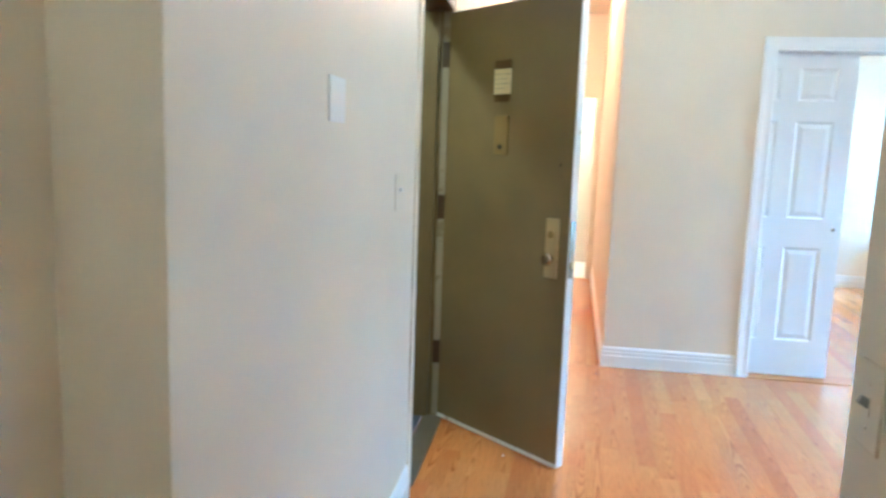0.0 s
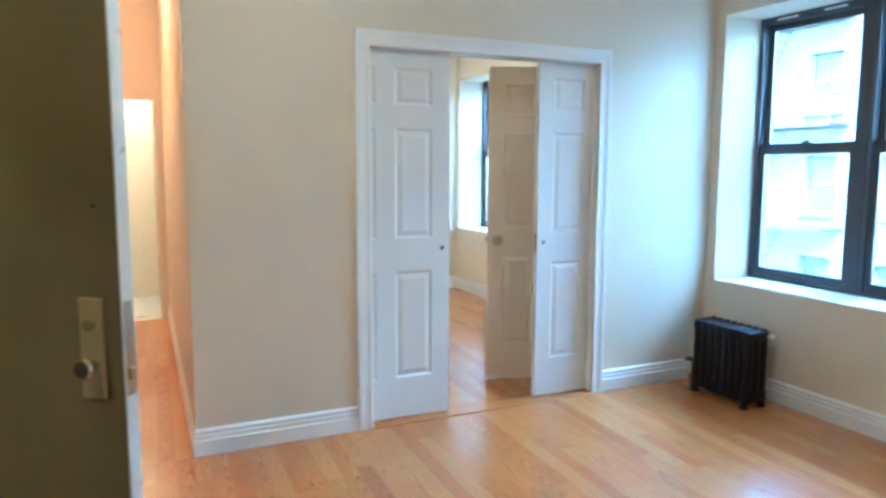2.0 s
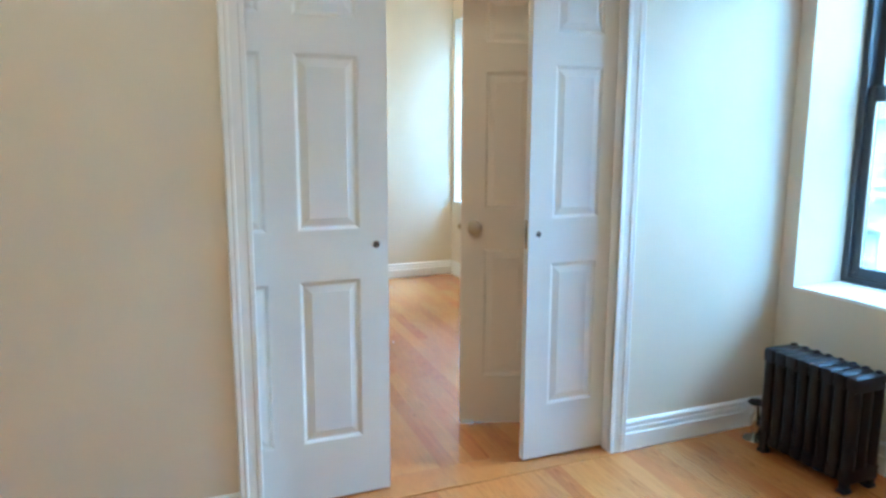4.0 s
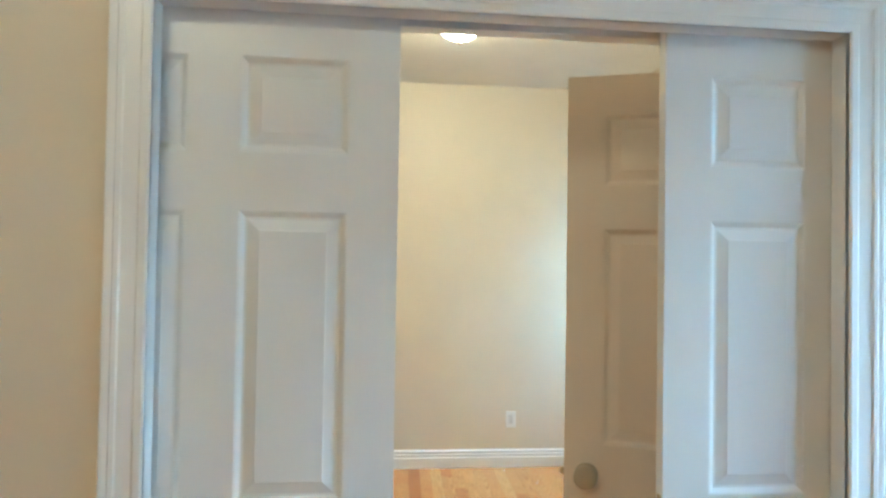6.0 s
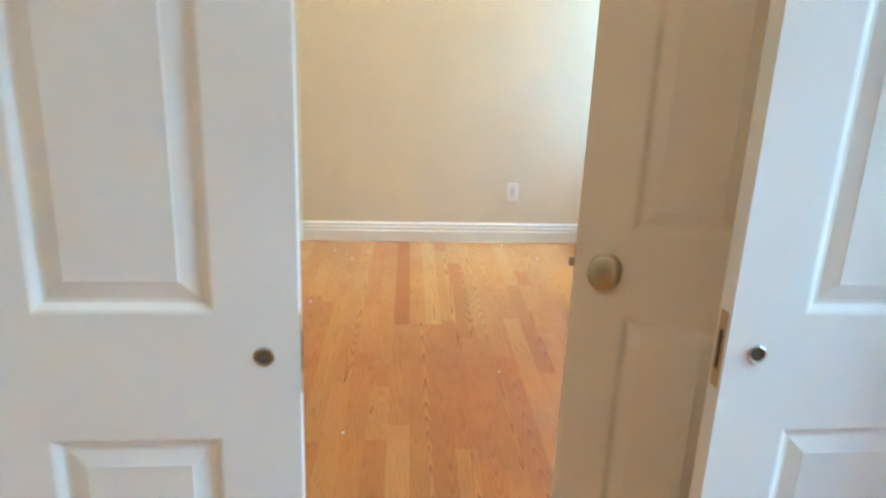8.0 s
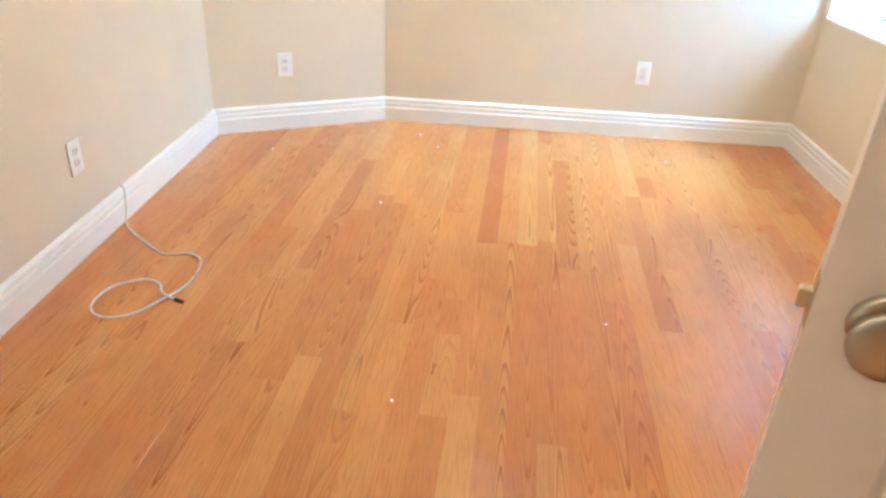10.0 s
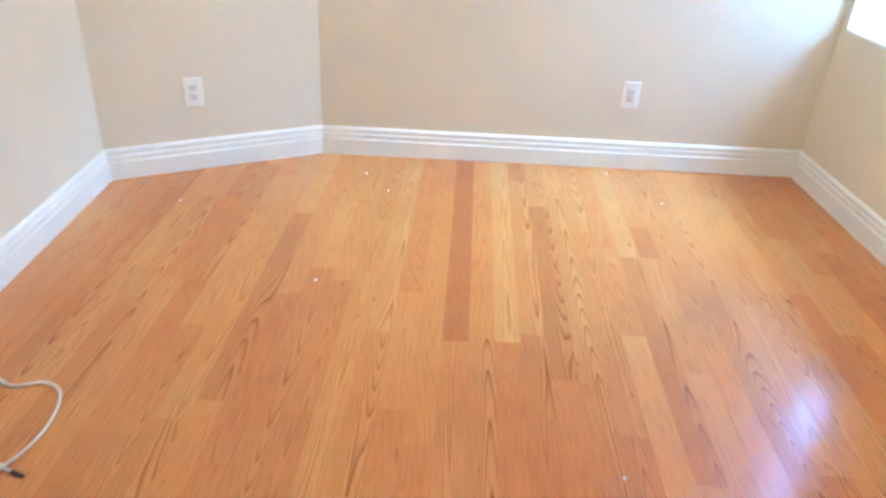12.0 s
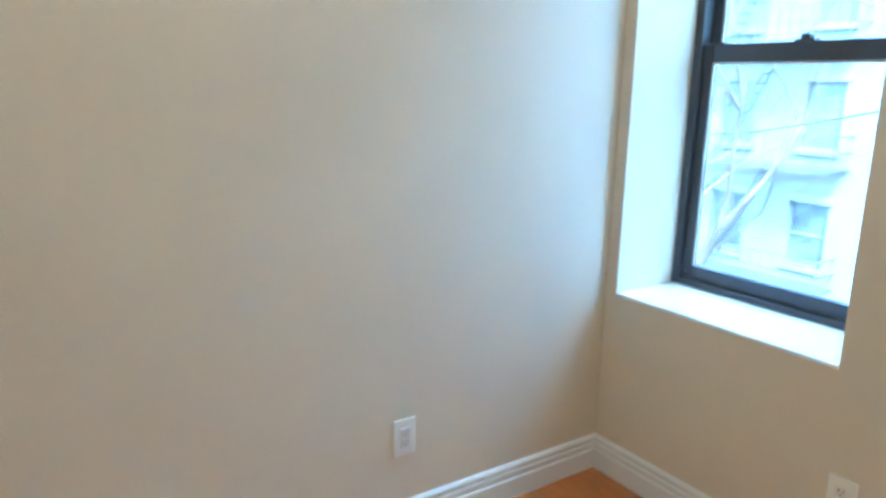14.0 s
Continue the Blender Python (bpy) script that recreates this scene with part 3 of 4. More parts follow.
# ---- swinging bedroom door ----
SW_W = 0.715
swing = thing("door_2", pose(1.0, 0.532, 0.014, 0, 0, -22), "white six-panel bedroom door standing ajar, with a nickel knob", "door", "", "structure")
leaf(swing, SW_W, 2.055, 0.035, 0.104, 0.10, ROWS6, 0.014, M_SWING)
KNOB = [(0.0, 0.0), (0.032, 0.0), (0.0330, 0.003), (0.029, 0.007), (0.014, 0.009), (0.012, 0.014), (0.0125, 0.020), (0.023, 0.026),
        (0.031, 0.032), (0.0335, 0.038), (0.0330, 0.0415), (0.030, 0.0435), (0.015, 0.0455), (0.0, 0.0470)]
part("knob", shifted(lathe(KNOB, 28, "-y"), 0.062, 0, 0.936), M_KNOB, swing, "round brushed nickel knob with a flat face", True)
part("knob", shifted(lathe(KNOB, 28, "y"), 0.062, 0.035, 0.936), M_KNOB, swing, "round brushed nickel knob with a flat face", True)
part("latch_plate", box(-0.0012, 0.001, 0.006, 0.029, 0.91, 0.965), M_BRASS, swing)
part("latch_bolt", box(-0.013, 0.0, 0.011, 0.024, 0.927, 0.947, 0.002), M_BRASS, swing, "brass latch bolt")
for z in (0.24, 1.0, 1.78):
    part("hinge", shifted(lathe([(0, -0.045), (0.006, -0.045), (0.006, 0.045), (0, 0.045)], 12), SW_W + 0.004, 0.038, z), M_BRASS, swing)
    part("hinge_leaf", box(SW_W - 0.03, SW_W + 0.003, 0.034, 0.0375, z - 0.045, z + 0.045), M_BRASS, swing)
part("paint_scuff", prism([(0.010, -0.003), (0.066, -0.003), (0.060, 0.0005), (0.014, 0.0005)], -0.006, 0.014), M_PLATE, swing, "bare white scuff at the bottom edge")
# jamb post on which it hangs
ob = part("trim", box(1.672, 1.76, DW1, 0.252, 0, 2.10, 0.003), M_TRIM)
tagged(ob, "white painted jamb post of the bedroom door", "trim", "", "structure")

# ---- entrance door ----
ang = math.degrees(math.atan2(-0.525, 0.640))
entry = thing("door_3", pose(-1.852, -1.135, 0.012, 0, 0, ang), "taupe enamelled steel entrance door standing wide open", "door", "", "structure")
EW, ET, EH = 0.826, 0.045, 2.03
part("door_slab", box(0.0, EW, 0.0012, ET - 0.0012, 0, EH, 0.001), M_EDGE, entry, "bare white door edge")
part("door_skin", box(0.003, EW - 0.004, -0.0006, 0.001, 0.006, EH - 0.004), M_OLIVE, entry, "taupe enamelled face")
part("door_skin", box(0.003, EW - 0.004, ET - 0.001, ET + 0.0006, 0.006, EH - 0.004), M_OLIVE, entry, "taupe enamelled face")
part("door_sweep", box(0.002, EW, -0.004, 0.001, 0.0, 0.016), M_EDGE, entry, "pale strip along the bottom edge")
Z = -0.012
part("escutcheon", box(0.707, 0.775, -0.012, 0.0, 0.850 + Z, 1.108 + Z, 0.004), M_BRASS, entry, "tall brass lock plate")
part("lock_cylinder", shifted(lathe([(0, 0), (0.016, 0), (0.016, 0.006), (0.012, 0.008), (0, 0.008)], 20, "-y"), 0.739, -0.012, 1.04 + Z), M_OLDBRASS, entry, "", True)
part("knob", shifted(lathe([(0.0, 0), (0.014, 0.0), (0.013, 0.014), (0.019, 0.020), (0.0275, 0.027), (0.0285, 0.036), (0.023, 0.044), (0.0, 0.047)], 24, "-y"), 0.747, -0.012, 0.937 + Z),
     M_NICKEL, entry, "round worn metal knob", True)
part("lock_edge_plate", box(EW, EW + 0.0025, 0.006, 0.039, 0.86 + Z, 1.10 + Z), M_NICKEL, entry, "steel lock plate on the door edge")
part("latch_bolt", box(EW, EW + 0.012, 0.015, 0.030, 0.90 + Z, 0.93 + Z, 0.002), M_BRASS, entry)
part("paper_note", box(0.350, 0.454, -0.003, -0.001, 1.640 + Z, 1.752 + Z), M_PAPER, entry, "small cream paper note")
for row, reach in enumerate((0.086, 0.070, 0.082, 0.055)):
    part("text_line", box(0.359, 0.359 + reach, -0.0036, -0.0028, 1.728 - 0.021 * row + Z, 1.7305 - 0.021 * row + Z), M_CONCRETE, entry)
part("tape", box(0.353, 0.448, -0.0045, -0.001, 1.752 + Z, 1.790 + Z), M_TAPE, entry, "dark brown tape")
part("tape", box(0.356, 0.450, -0.0045, -0.001, 1.606 + Z, 1.640 + Z), M_TAPE, entry, "dark brown tape")
part("viewer_plate", box(0.366, 0.451, -0.008, 0.0, 1.369 + Z, 1.545 + Z, 0.003), M_OLDBRASS, entry, "old brass peephole plate")
part("viewer_window", box(0.383, 0.434, -0.0105, -0.007, 1.45 + Z, 1.53 + Z, 0.002), M_OLDBRASS, entry)
part("peephole", shifted(lathe([(0, 0), (0.011, 0), (0.011, 0.006), (0.007, 0.008), (0, 0.008)], 18, "-y"), 0.408, -0.007, 1.405 + Z), M_DARK, entry, "", True)
part("screw_hole", shifted(lathe([(0, 0), (0.006, 0), (0.005, 0.002), (0, 0.002)], 12, "-y"), 0.759, -0.0005, 1.335 + Z), M_DARK, entry)
for z in (0.355, 1.10, 1.84):
    part("hinge", shifted(lathe([(0, -0.062), (0.009, -0.062), (0.009, 0.062), (0, 0.062)], 12), -0.006, -0.006, z + Z), M_RUST, entry, "rusty brown butt hinge", True)
    part("hinge_leaf", box(-0.003, 0.001, -0.004, 0.03, z - 0.06 + Z, z + 0.06 + Z), M_RUST, entry)
    ob = part("trim", box(ENTRY - 0.048, ENTRY - 0.012, E1 - 0.0365, E1 - 0.033, z - 0.06, z + 0.06, 0.001), M_RUST)
    tagged(ob, "rusty brown hinge plate on the entrance frame", "hinge plate", "", "structure")

# steel frame round the entrance
for nm, b in (("frame_near", box(ENTRY - 0.15, ENTRY + 0.006, E0, E0 + 0.02, 0, 2.06, 0.003)),
              ("frame_far", box(ENTRY - 0.15, ENTRY + 0.006, E1 - 0.03, E1, 0, 2.06, 0.003)),
              ("frame_head", box(ENTRY - 0.15, ENTRY + 0.006, E0 + 0.03, E1 - 0.03, 2.046, 2.06, 0.003)),
              ("stop_far", box(ENTRY - 0.09, ENTRY - 0.065, E1 - 0.046, E1 - 0.03, 0, 2.046, 0.002)),
              ("stop_near", box(ENTRY - 0.09, ENTRY - 0.065, E0 + 0.03, E0 + 0.046, 0, 2.046, 0.002))):
    ob = part("trim", b, M_OLIVE)
    tagged(ob, "taupe enamelled steel entrance frame", "door frame", "", "structure")
ob = part("trim", box(ENTRY - 0.046, ENTRY - 0.014, E1 - 0.0335, E1 - 0.0305, 0, 2.046), M_RABBET)
tagged(ob, "bare whitish rabbet of the entrance frame", "door frame", "", "structure")
ob = part("trim", box(ENTRY - 0.085, ENTRY + 0.012, E0 + 0.03, E1 - 0.03, -0.02, 0.010, 0.003), painted("worn_saddle", (0.12, 0.098, 0.078), 0.5, mottle=0.2))
tagged(ob, "worn grey stone saddle under the entrance door", "threshold", "", "structure")
for y0, y1 in ((E0 - 0.06, E0), (E1, E1 + 0.06)):
    ob = part("trim", box(ENTRY, ENTRY + 0.008, y0, y1, 0, 2.12, 0.003), M_WALL)
    tagged(ob, "cream painted flat casing of the entrance", "trim", "", "structure")


# ---- windows ----
def window_unit(parent, y0, y1, z0, z1, xf):
    """One double-hung unit; xf: inner face of its frame."""
    f = 0.034
    zm = z0 + (z1 - z0) * 0.512
    for nm, b in (("frame_side", box(xf, xf + 0.10, y0, y0 + f, z0, z1, 0.003)), ("frame_side", box(xf, xf + 0.10, y1 - f, y1, z0, z1, 0.003)),
                  ("frame_head", box(xf, xf + 0.10, y0 + f, y1 - f, z1 - 0.045, z1, 0.003)), ("frame_sill", box(xf, xf + 0.10, y0 + f, y1 - f, z0, z0 + 0.03, 0.003))):
        part(nm, b, M_FRAME, parent)
    for nm, xa, za, zb, rail_lo, rail_hi in (("upper_sash", xf + 0.055, zm - 0.02, z1 - 0.045, 0.032, 0.036), ("lower_sash", xf + 0.018, z0 + 0.03, zm + 0.022, 0.05, 0.062)):
        a, b = y0 + f, y1 - f
        s = 0.036
        bm = bmesh.new()
        add_box(bm, xa, xa + 0.032, a, a + s, za, zb, 0.003)
        add_box(bm, xa, xa + 0.032, b - s, b, za, zb, 0.003)
        add_box(bm, xa, xa + 0.032, a + s, b - s, za, za + rail_lo, 0.003)
        add_box(bm, xa, xa + 0.032, a + s, b - s, zb - rail_hi, zb, 0.003)
        sash = part(nm, bm, M_FRAME, parent, "dark bronze aluminium sash")
        g = part("pane", box(xa + 0.013, xa + 0.018, a + s - 0.004, b - s + 0.004, za + rail_lo - 0.004, zb - rail_hi + 0.004), M_GLASS, sash)
        g.visible_shadow = False
        bead = bmesh.new()
        for (p0, p1, q0, q1) in ((a + s, a + s + 0.006, za + rail_lo, zb - rail_hi), (b - s - 0.006, b - s, za + rail_lo, zb - rail_hi)):
            add_box(bead, xa + 0.004, xa + 0.013, p0, p1, q0, q1)
        add_box(bead, xa + 0.004, xa + 0.013, a + s + 0.006, b - s - 0.006, zb - rail_hi - 0.007, zb - rail_hi)
        part("glazing_bead", bead, M_TRACK, sash, "pale grey glazing bead")
    ym = (y0 + y1) / 2
    lock = bmesh.new()
    add_box(lock, xf + 0.012, xf + 0.05, ym - 0.032, ym + 0.032, zm + 0.022, zm + 0.030, 0.002)
    add_box(lock, xf + 0.02, xf + 0.042, ym - 0.014, ym + 0.018, zm + 0.030, zm + 0.044, 0.004)
    part("sash_lock", lock, M_FRAME, parent, "dark cam lock on the meeting rail")
    for yy in (y0 + f + 0.05, y1 - f - 0.05):
        part("tilt_latch", box(xf + 0.016, xf + 0.045, yy - 0.03, yy + 0.03, zm + 0.022, zm + 0.029, 0.002), M_FRAME, parent)
    for yy in (y0 + (y1 - y0) * 0.28, y0 + (y1 - y0) * 0.72):
        part("head_vent", box(xf - 0.002, xf + 0.004, yy - 0.075, yy + 0.075, z1 - 0.030, z1 - 0.018), M_PLATE, parent, "white trickle vent slot")
    for yy in (y0 + f + 0.012, y1 - f - 0.012):
        part("corner_screw", shifted(lathe([(0, 0), (0.005, 0), (0.004, 0.002), (0, 0.0025)], 10, "-x"), xf + 0.018, yy, z0 + 0.055), M_CHROME, parent)


XF = 2.715
win_a = thing("window_1", None, "pair of dark bronze double-hung aluminium windows in a deep reveal", "window", "", "structure")
ymid = (W1[0] + W1[1]) / 2
window_unit(win_a, ymid + 0.02, W1[1], W1[2], W1[3], XF)
window_unit(win_a, W1[0], ymid - 0.02, W1[2], W1[3], XF)
part("mullion", box(XF - 0.004, XF + 0.10, ymid - 0.024, ymid + 0.024, W1[2], W1[3], 0.003), M_FRAME, win_a, "dark bronze mullion post")
win_b = thing("window_2", None, "dark bronze double-hung aluminium bedroom window in a deep reveal", "window", "", "structure")
window_unit(win_b, W2[0], W2[1], W2[2], W2[3], XF)
for w, wnd in ((W1, win_a), (W2, win_b)):
    part("window_sill", box(WX - 0.004, XF + 0.004, w[0] + 0.001, w[1] - 0.001, w[2] - 0.01, w[2] + 0.004, 0.002), M_TRIM, wnd, "glossy white painted window sill")


# ---- radiator ----
def radiator():
    """Cast-iron radiator: tubes in three rows on each section, feet on the end sections."""
    rx0, rx1, n, pitch, top = 2.10, 2.27, 8, 0.0555, 0.472
    y_end = -0.205
    r = thing("radiator", pose((rx0 + rx1) / 2, y_end - n * pitch / 2, 0), "black painted cast-iron steam radiator under the window", "radiator")
    for i in range(n):
        y = n * pitch / 2 - (i + 0.5) * pitch
        end = i in (0, n - 1)
        bm = bmesh.new()
        for x in (-0.062, 0.0, 0.062):
            tubebm = tube([(x, y, 0.06), (x, y, 0.11), (x, y, top - 0.08), (x, y, top - 0.04)], [0.0225, 0.0262, 0.0262, 0.0235], 12)
            me_t = bpy.data.meshes.new("tmp")
            tubebm.to_mesh(me_t)
            tubebm.free()
            bm.from_mesh(me_t)
            bpy.data.meshes.remove(me_t)
        add_box(bm, -0.086, 0.086, y - 0.0270, y + 0.0270, top - 0.065, top - 0.002, 0.012)
        add_box(bm, -0.086, 0.086, y - 0.0270, y + 0.0270, 0.040, 0.105, 0.012)
        add_box(bm, 0.05, 0.075, y - 0.010, y + 0.010, top - 0.010, top + 0.006, 0.004)
        if end:
            for x in (-0.068, 0.068):
                add_box(bm, x - 0.016, x + 0.016, y - 0.017, y + 0.017, 0.010, 0.060, 0.006)
                add_box(bm, x - 0.022, x + 0.022, y - 0.021, y + 0.021, 0.0, 0.018, 0.006)
        part("section", bm, M_IRON, r, "", True)
    ye = n * pitch / 2
    yv = ye + 0.085
    part("valve_body", tube([(0.0, ye - 0.005, 0.085), (0.0, ye + 0.03, 0.085), (0.0, ye + 0.045, 0.085), (0.0, yv, 0.085)], [0.016, 0.024, 0.017, 0.02], 12), M_IRON, r, "", True)
    part("union_nut", tube([(0.0, ye + 0.012, 0.085), (0.0, ye + 0.034, 0.085)], 0.026, 6), M_IRON, r)
    part("valve_stem", tube([(0.0, yv, 0.0), (0.0, yv, 0.035), (0.0, yv, 0.055), (0.0, yv, 0.105), (0.0, yv, 0.125), (0.0, yv, 0.17)], [0.016, 0.016, 0.026, 0.026, 0.014, 0.008], 12),
         M_NICKEL, r, "greyish metal steam valve", True)
    part("valve_handle", shifted(lathe([(0, 0), (0.036, 0.0), (0.041, 0.006), (0.037, 0.012), (0.014, 0.013), (0.0, 0.018)], 16), 0.0, yv, 0.168), M_IRON, r, "black round valve handle", True)
    part("floor_flange", shifted(lathe([(0, 0), (0.05, 0.0), (0.047, 0.005), (0.018, 0.010), (0, 0.010)], 20), 0.0, yv, 0.0), M_NICKEL, r, "", True)
    part("air_vent", tube([(0.055, -ye + 0.004, top - 0.03), (0.055, -ye - 0.016, top - 0.03)], 0.006, 8), M_NICKEL, r)
    part("air_vent", tube([(0.055, -ye - 0.014, top - 0.03), (0.055, -ye - 0.03, top - 0.03), (0.055, -ye - 0.046, top - 0.028), (0.055, -ye - 0.05, top - 0.028)], [0.009, 0.013, 0.012, 0.006], 12), M_PLATE, r, "pale bullet-shaped air vent", True)
    return r


radiator()


# ---- plates, outlets, switches ----
def outlet(m, label="white duplex outlet on a white plate", square=False):
    """A duplex outlet; square: both sockets in one rectangular insert."""
    o = thing("wall_outlet", m, label, "outlet", "wall outlets")
    part("plate", box(-0.039, 0.039, -0.0065, 0.0, -0.062, 0.062, 0.0028), M_PLATE, o)
    host = o
    if square:
        host = part("insert", box(-0.0168, 0.0168, -0.0092, -0.005, -0.0335, 0.0335, 0.0012), M_SOCKET, o, "greyish rectangular socket insert")
    for z in (0.0205, -0.0205) if not square else (0.0165, -0.0165):
        if square:
            face = part("socket", box(-0.0135, 0.0135, -0.0102, -0.0085, z - 0.0125, z + 0.0125, 0.0008), M_SOCKET, host)
        else:
            face = part("socket", box(-0.0165, 0.0165, -0.0090, -0.005, z - 0.0145, z + 0.0145, 0.003), M_SOCKET, host)
        if square:
            for x, h in ((-0.0065, 0.0085), (0.0065, 0.007)):
                part("slot", box(x - 0.0012, x + 0.0012, -0.0108, -0.0098, z + 0.003 - h / 2, z + 0.003 + h / 2), M_SLOT, o)
            part("slot", shifted(lathe([(0, 0), (0.0024, 0), (0.0024, 0.0008), (0, 0.0008)], 8, "-y"), 0, -0.0101, z - 0.0085), M_SLOT, o)
            continue
        for x, h in ((-0.0065, 0.0085), (0.0065, 0.007)):
            part("slot", box(x - 0.0012, x + 0.0012, -0.0097, -0.0085, z + 0.001 - h / 2 + 0.002, z + 0.003 + h / 2), M_SLOT, face)
        part("slot", shifted(lathe([(0, 0), (0.0024, 0), (0.0024, 0.0008), (0, 0.0008)], 8, "-y"), 0, -0.0089, z - 0.0085), M_SLOT, face)
    for z in (0.0485, -0.0485) if square else (0.0,):
        part("screw", shifted(lathe([(0, 0), (0.003, 0), (0.0022, 0.0012), (0, 0.0014)], 10, "-y"), 0, -0.0065, z), M_PLATE, o)
    return o


def switch(m, label, plate=M_PLATE, lever=M_PLATE):
    o = thing("light_switch", m, label, "light switch", "light switches")
    part("plate", box(-0.036, 0.036, -0.006, 0.0, -0.0585, 0.0585, 0.0025), plate, o)
    tg = shifted(box(-0.005, 0.005, -0.016, 0.0, -0.006, 0.006, 0.0015), 0, -0.004, 0)
    bmesh.ops.rotate(tg, verts=tg.verts[:], cent=(0, 0, 0), matrix=Matrix.Rotation(radians(-28), 3, "X"))
    part("toggle", tg, lever, o)
    part("toggle_collar", box(-0.0075, 0.0075, -0.0072, -0.0055, -0.013, 0.013, 0.0005), plate, o)
    for z in (0.03, -0.03):
        part("screw", shifted(lathe([(0, 0), (0.003, 0), (0.0022, 0.0012), (0, 0.0014)], 10, "-y"), 0, -0.006, z), plate, o)
    return o


outlet(pose(1.545, FAR, 0.358), "white plate with a square-faced duplex outlet", True)
outlet(pose(-0.378, 3.628, 0.345, 0, 0, math.degrees(math.atan2(0.435, 0.84))), "white plate with a greyish duplex outlet")
outlet(pose(LEFT, 2.165, 0.355, 0, 0, 90))
outlet(pose(WX, 2.97, 0.345, 0, 0, -90))
switch(pose(ENTRY, -2.30, 1.235, 0, 0, 90) @ Matrix.Diagonal((1.5, 0.8, 1.05, 1)), "painted-over toggle light switch beside the entrance door", M_WALL)
switch(pose(-0.86, -3.665, 1.06, 0, 0, -90), "old painted toggle switch on the corridor wall", M_WALL, M_CONCRETE)
blank = thing("cover_plate", pose(ENTRY, -3.005, 1.487, 0, 0, 90), "blank white square cover plate on the entrance wall", "cover plate")
part("plate", box(-0.062, 0.062, -0.005, 0.0, -0.053, 0.053, 0.002), M_SOCKET, blank)
for x in (-0.04, 0.04):
    part("screw", shifted(lathe([(0, 0), (0.003, 0), (0.002, 0.001), (0, 0.0012)], 10, "-y"), x, -0.005, 0), M_PLATE, blank)


# ---- ceiling lamps ----
def ceiling_lamp(x, y, strength, label, r=0.15, colour=WARM):
    l = thing("ceiling_lamp", pose(x, y, CEIL), label, "ceiling lamp", "ceiling lamps")
    part("base", lathe([(0, 0), (r + 0.012, 0.0), (r + 0.014, -0.014), (r + 0.004, -0.026), (r - 0.01, -0.028), (0, -0.028)], 36), M_NICKEL, l, "brushed metal rim", True)
    dome = [(r - 0.004, -0.022)]
    for k in range(1, 9):
        a = k / 8 * math.pi / 2
        dome.append((max((r - 0.004) * math.cos(a), 0.0), -0.022 - 0.150 * math.sin(a)))
    dome[-1] = (0.0, -0.172)
    part("shade", lathe(dome, 36), glowing("lit_opal_glass", colour, strength), l, "lit opal glass dome", True)
    part("finial", lathe([(0, -0.168), (0.010, -0.170), (0.008, -0.177), (0.012, -0.184), (0.007, -0.192), (0, -0.194)], 14), M_NICKEL, l, "small metal finial", True)
    return l


ceiling_lamp(0.91, 2.30, LAMP_BED, "lit opal glass dome lamp on the bedroom ceiling", 0.15)
ceiling_lamp(-0.45, -1.9, LAMP_LIVING, "lit opal glass dome lamp on the living room ceiling")
ceiling_lamp(-1.36, 1.75, LAMP_HALL, "lit opal glass dome lamp on the hall ceiling", 0.13, (1.0, 0.42, 0.18))
ceiling_lamp(-1.3, 4.15, LAMP_BATH, "lit opal glass dome lamp on the bathroom ceiling", 0.13, (1.0, 0.80, 0.52))
# added fill for the corridor, always out of view
ceiling_lamp(-1.42, -5.2, FILL_CORRIDOR, "unseen opal glass dome lamp added to light the corridor", 0.12)
ceiling_lamp(-2.6, -2.2, LAMP_STAIR, "dim opal glass dome lamp in the stair hall", 0.13, (1.0, 0.85, 0.45))

# ---- coax cable on the bedroom floor ----
cab = thing("coax_cable", pose(-0.7, 2.4, 0), "loose white coax cable coiled on the oak floor", "cable")
line = smooth_line([(-0.716, 2.41, 0.15), (-0.695, 2.405, 0.13), (-0.690, 2.385, 0.05), (-0.672, 2.34, 0.006), (-0.562, 2.235, 0.004), (-0.442, 2.145, 0.004), (-0.357, 2.16, 0.006), (-0.297, 2.12, 0.004), (-0.274, 2.02, 0.004), (-0.287, 1.925, 0.004), (-0.327, 1.84, 0.004), (-0.387, 1.745, 0.004), (-0.467, 1.727, 0.004), (-0.527, 1.785, 0.004), (-0.517, 1.90, 0.004), (-0.432, 1.962, 0.005), (-0.367, 1.935, 0.010), (-0.337, 1.885, 0.010), (-0.302, 1.865, 0.006), (-0.280, 1.856, 0.004)], 7)
part("cable_jacket", tube([p - Vector((-0.7, 2.4, 0)) for p in line], 0.0036, 8), M_CABLE, cab, "", True)
part("connector", tube([Vector((0.418, -0.545, 0.005)), Vector((0.433, -0.55, 0.005)), Vector((0.450, -0.556, 0.005))], [0.0055, 0.0065, 0.005], 8), M_RUST, cab, "dark brass connector", True)

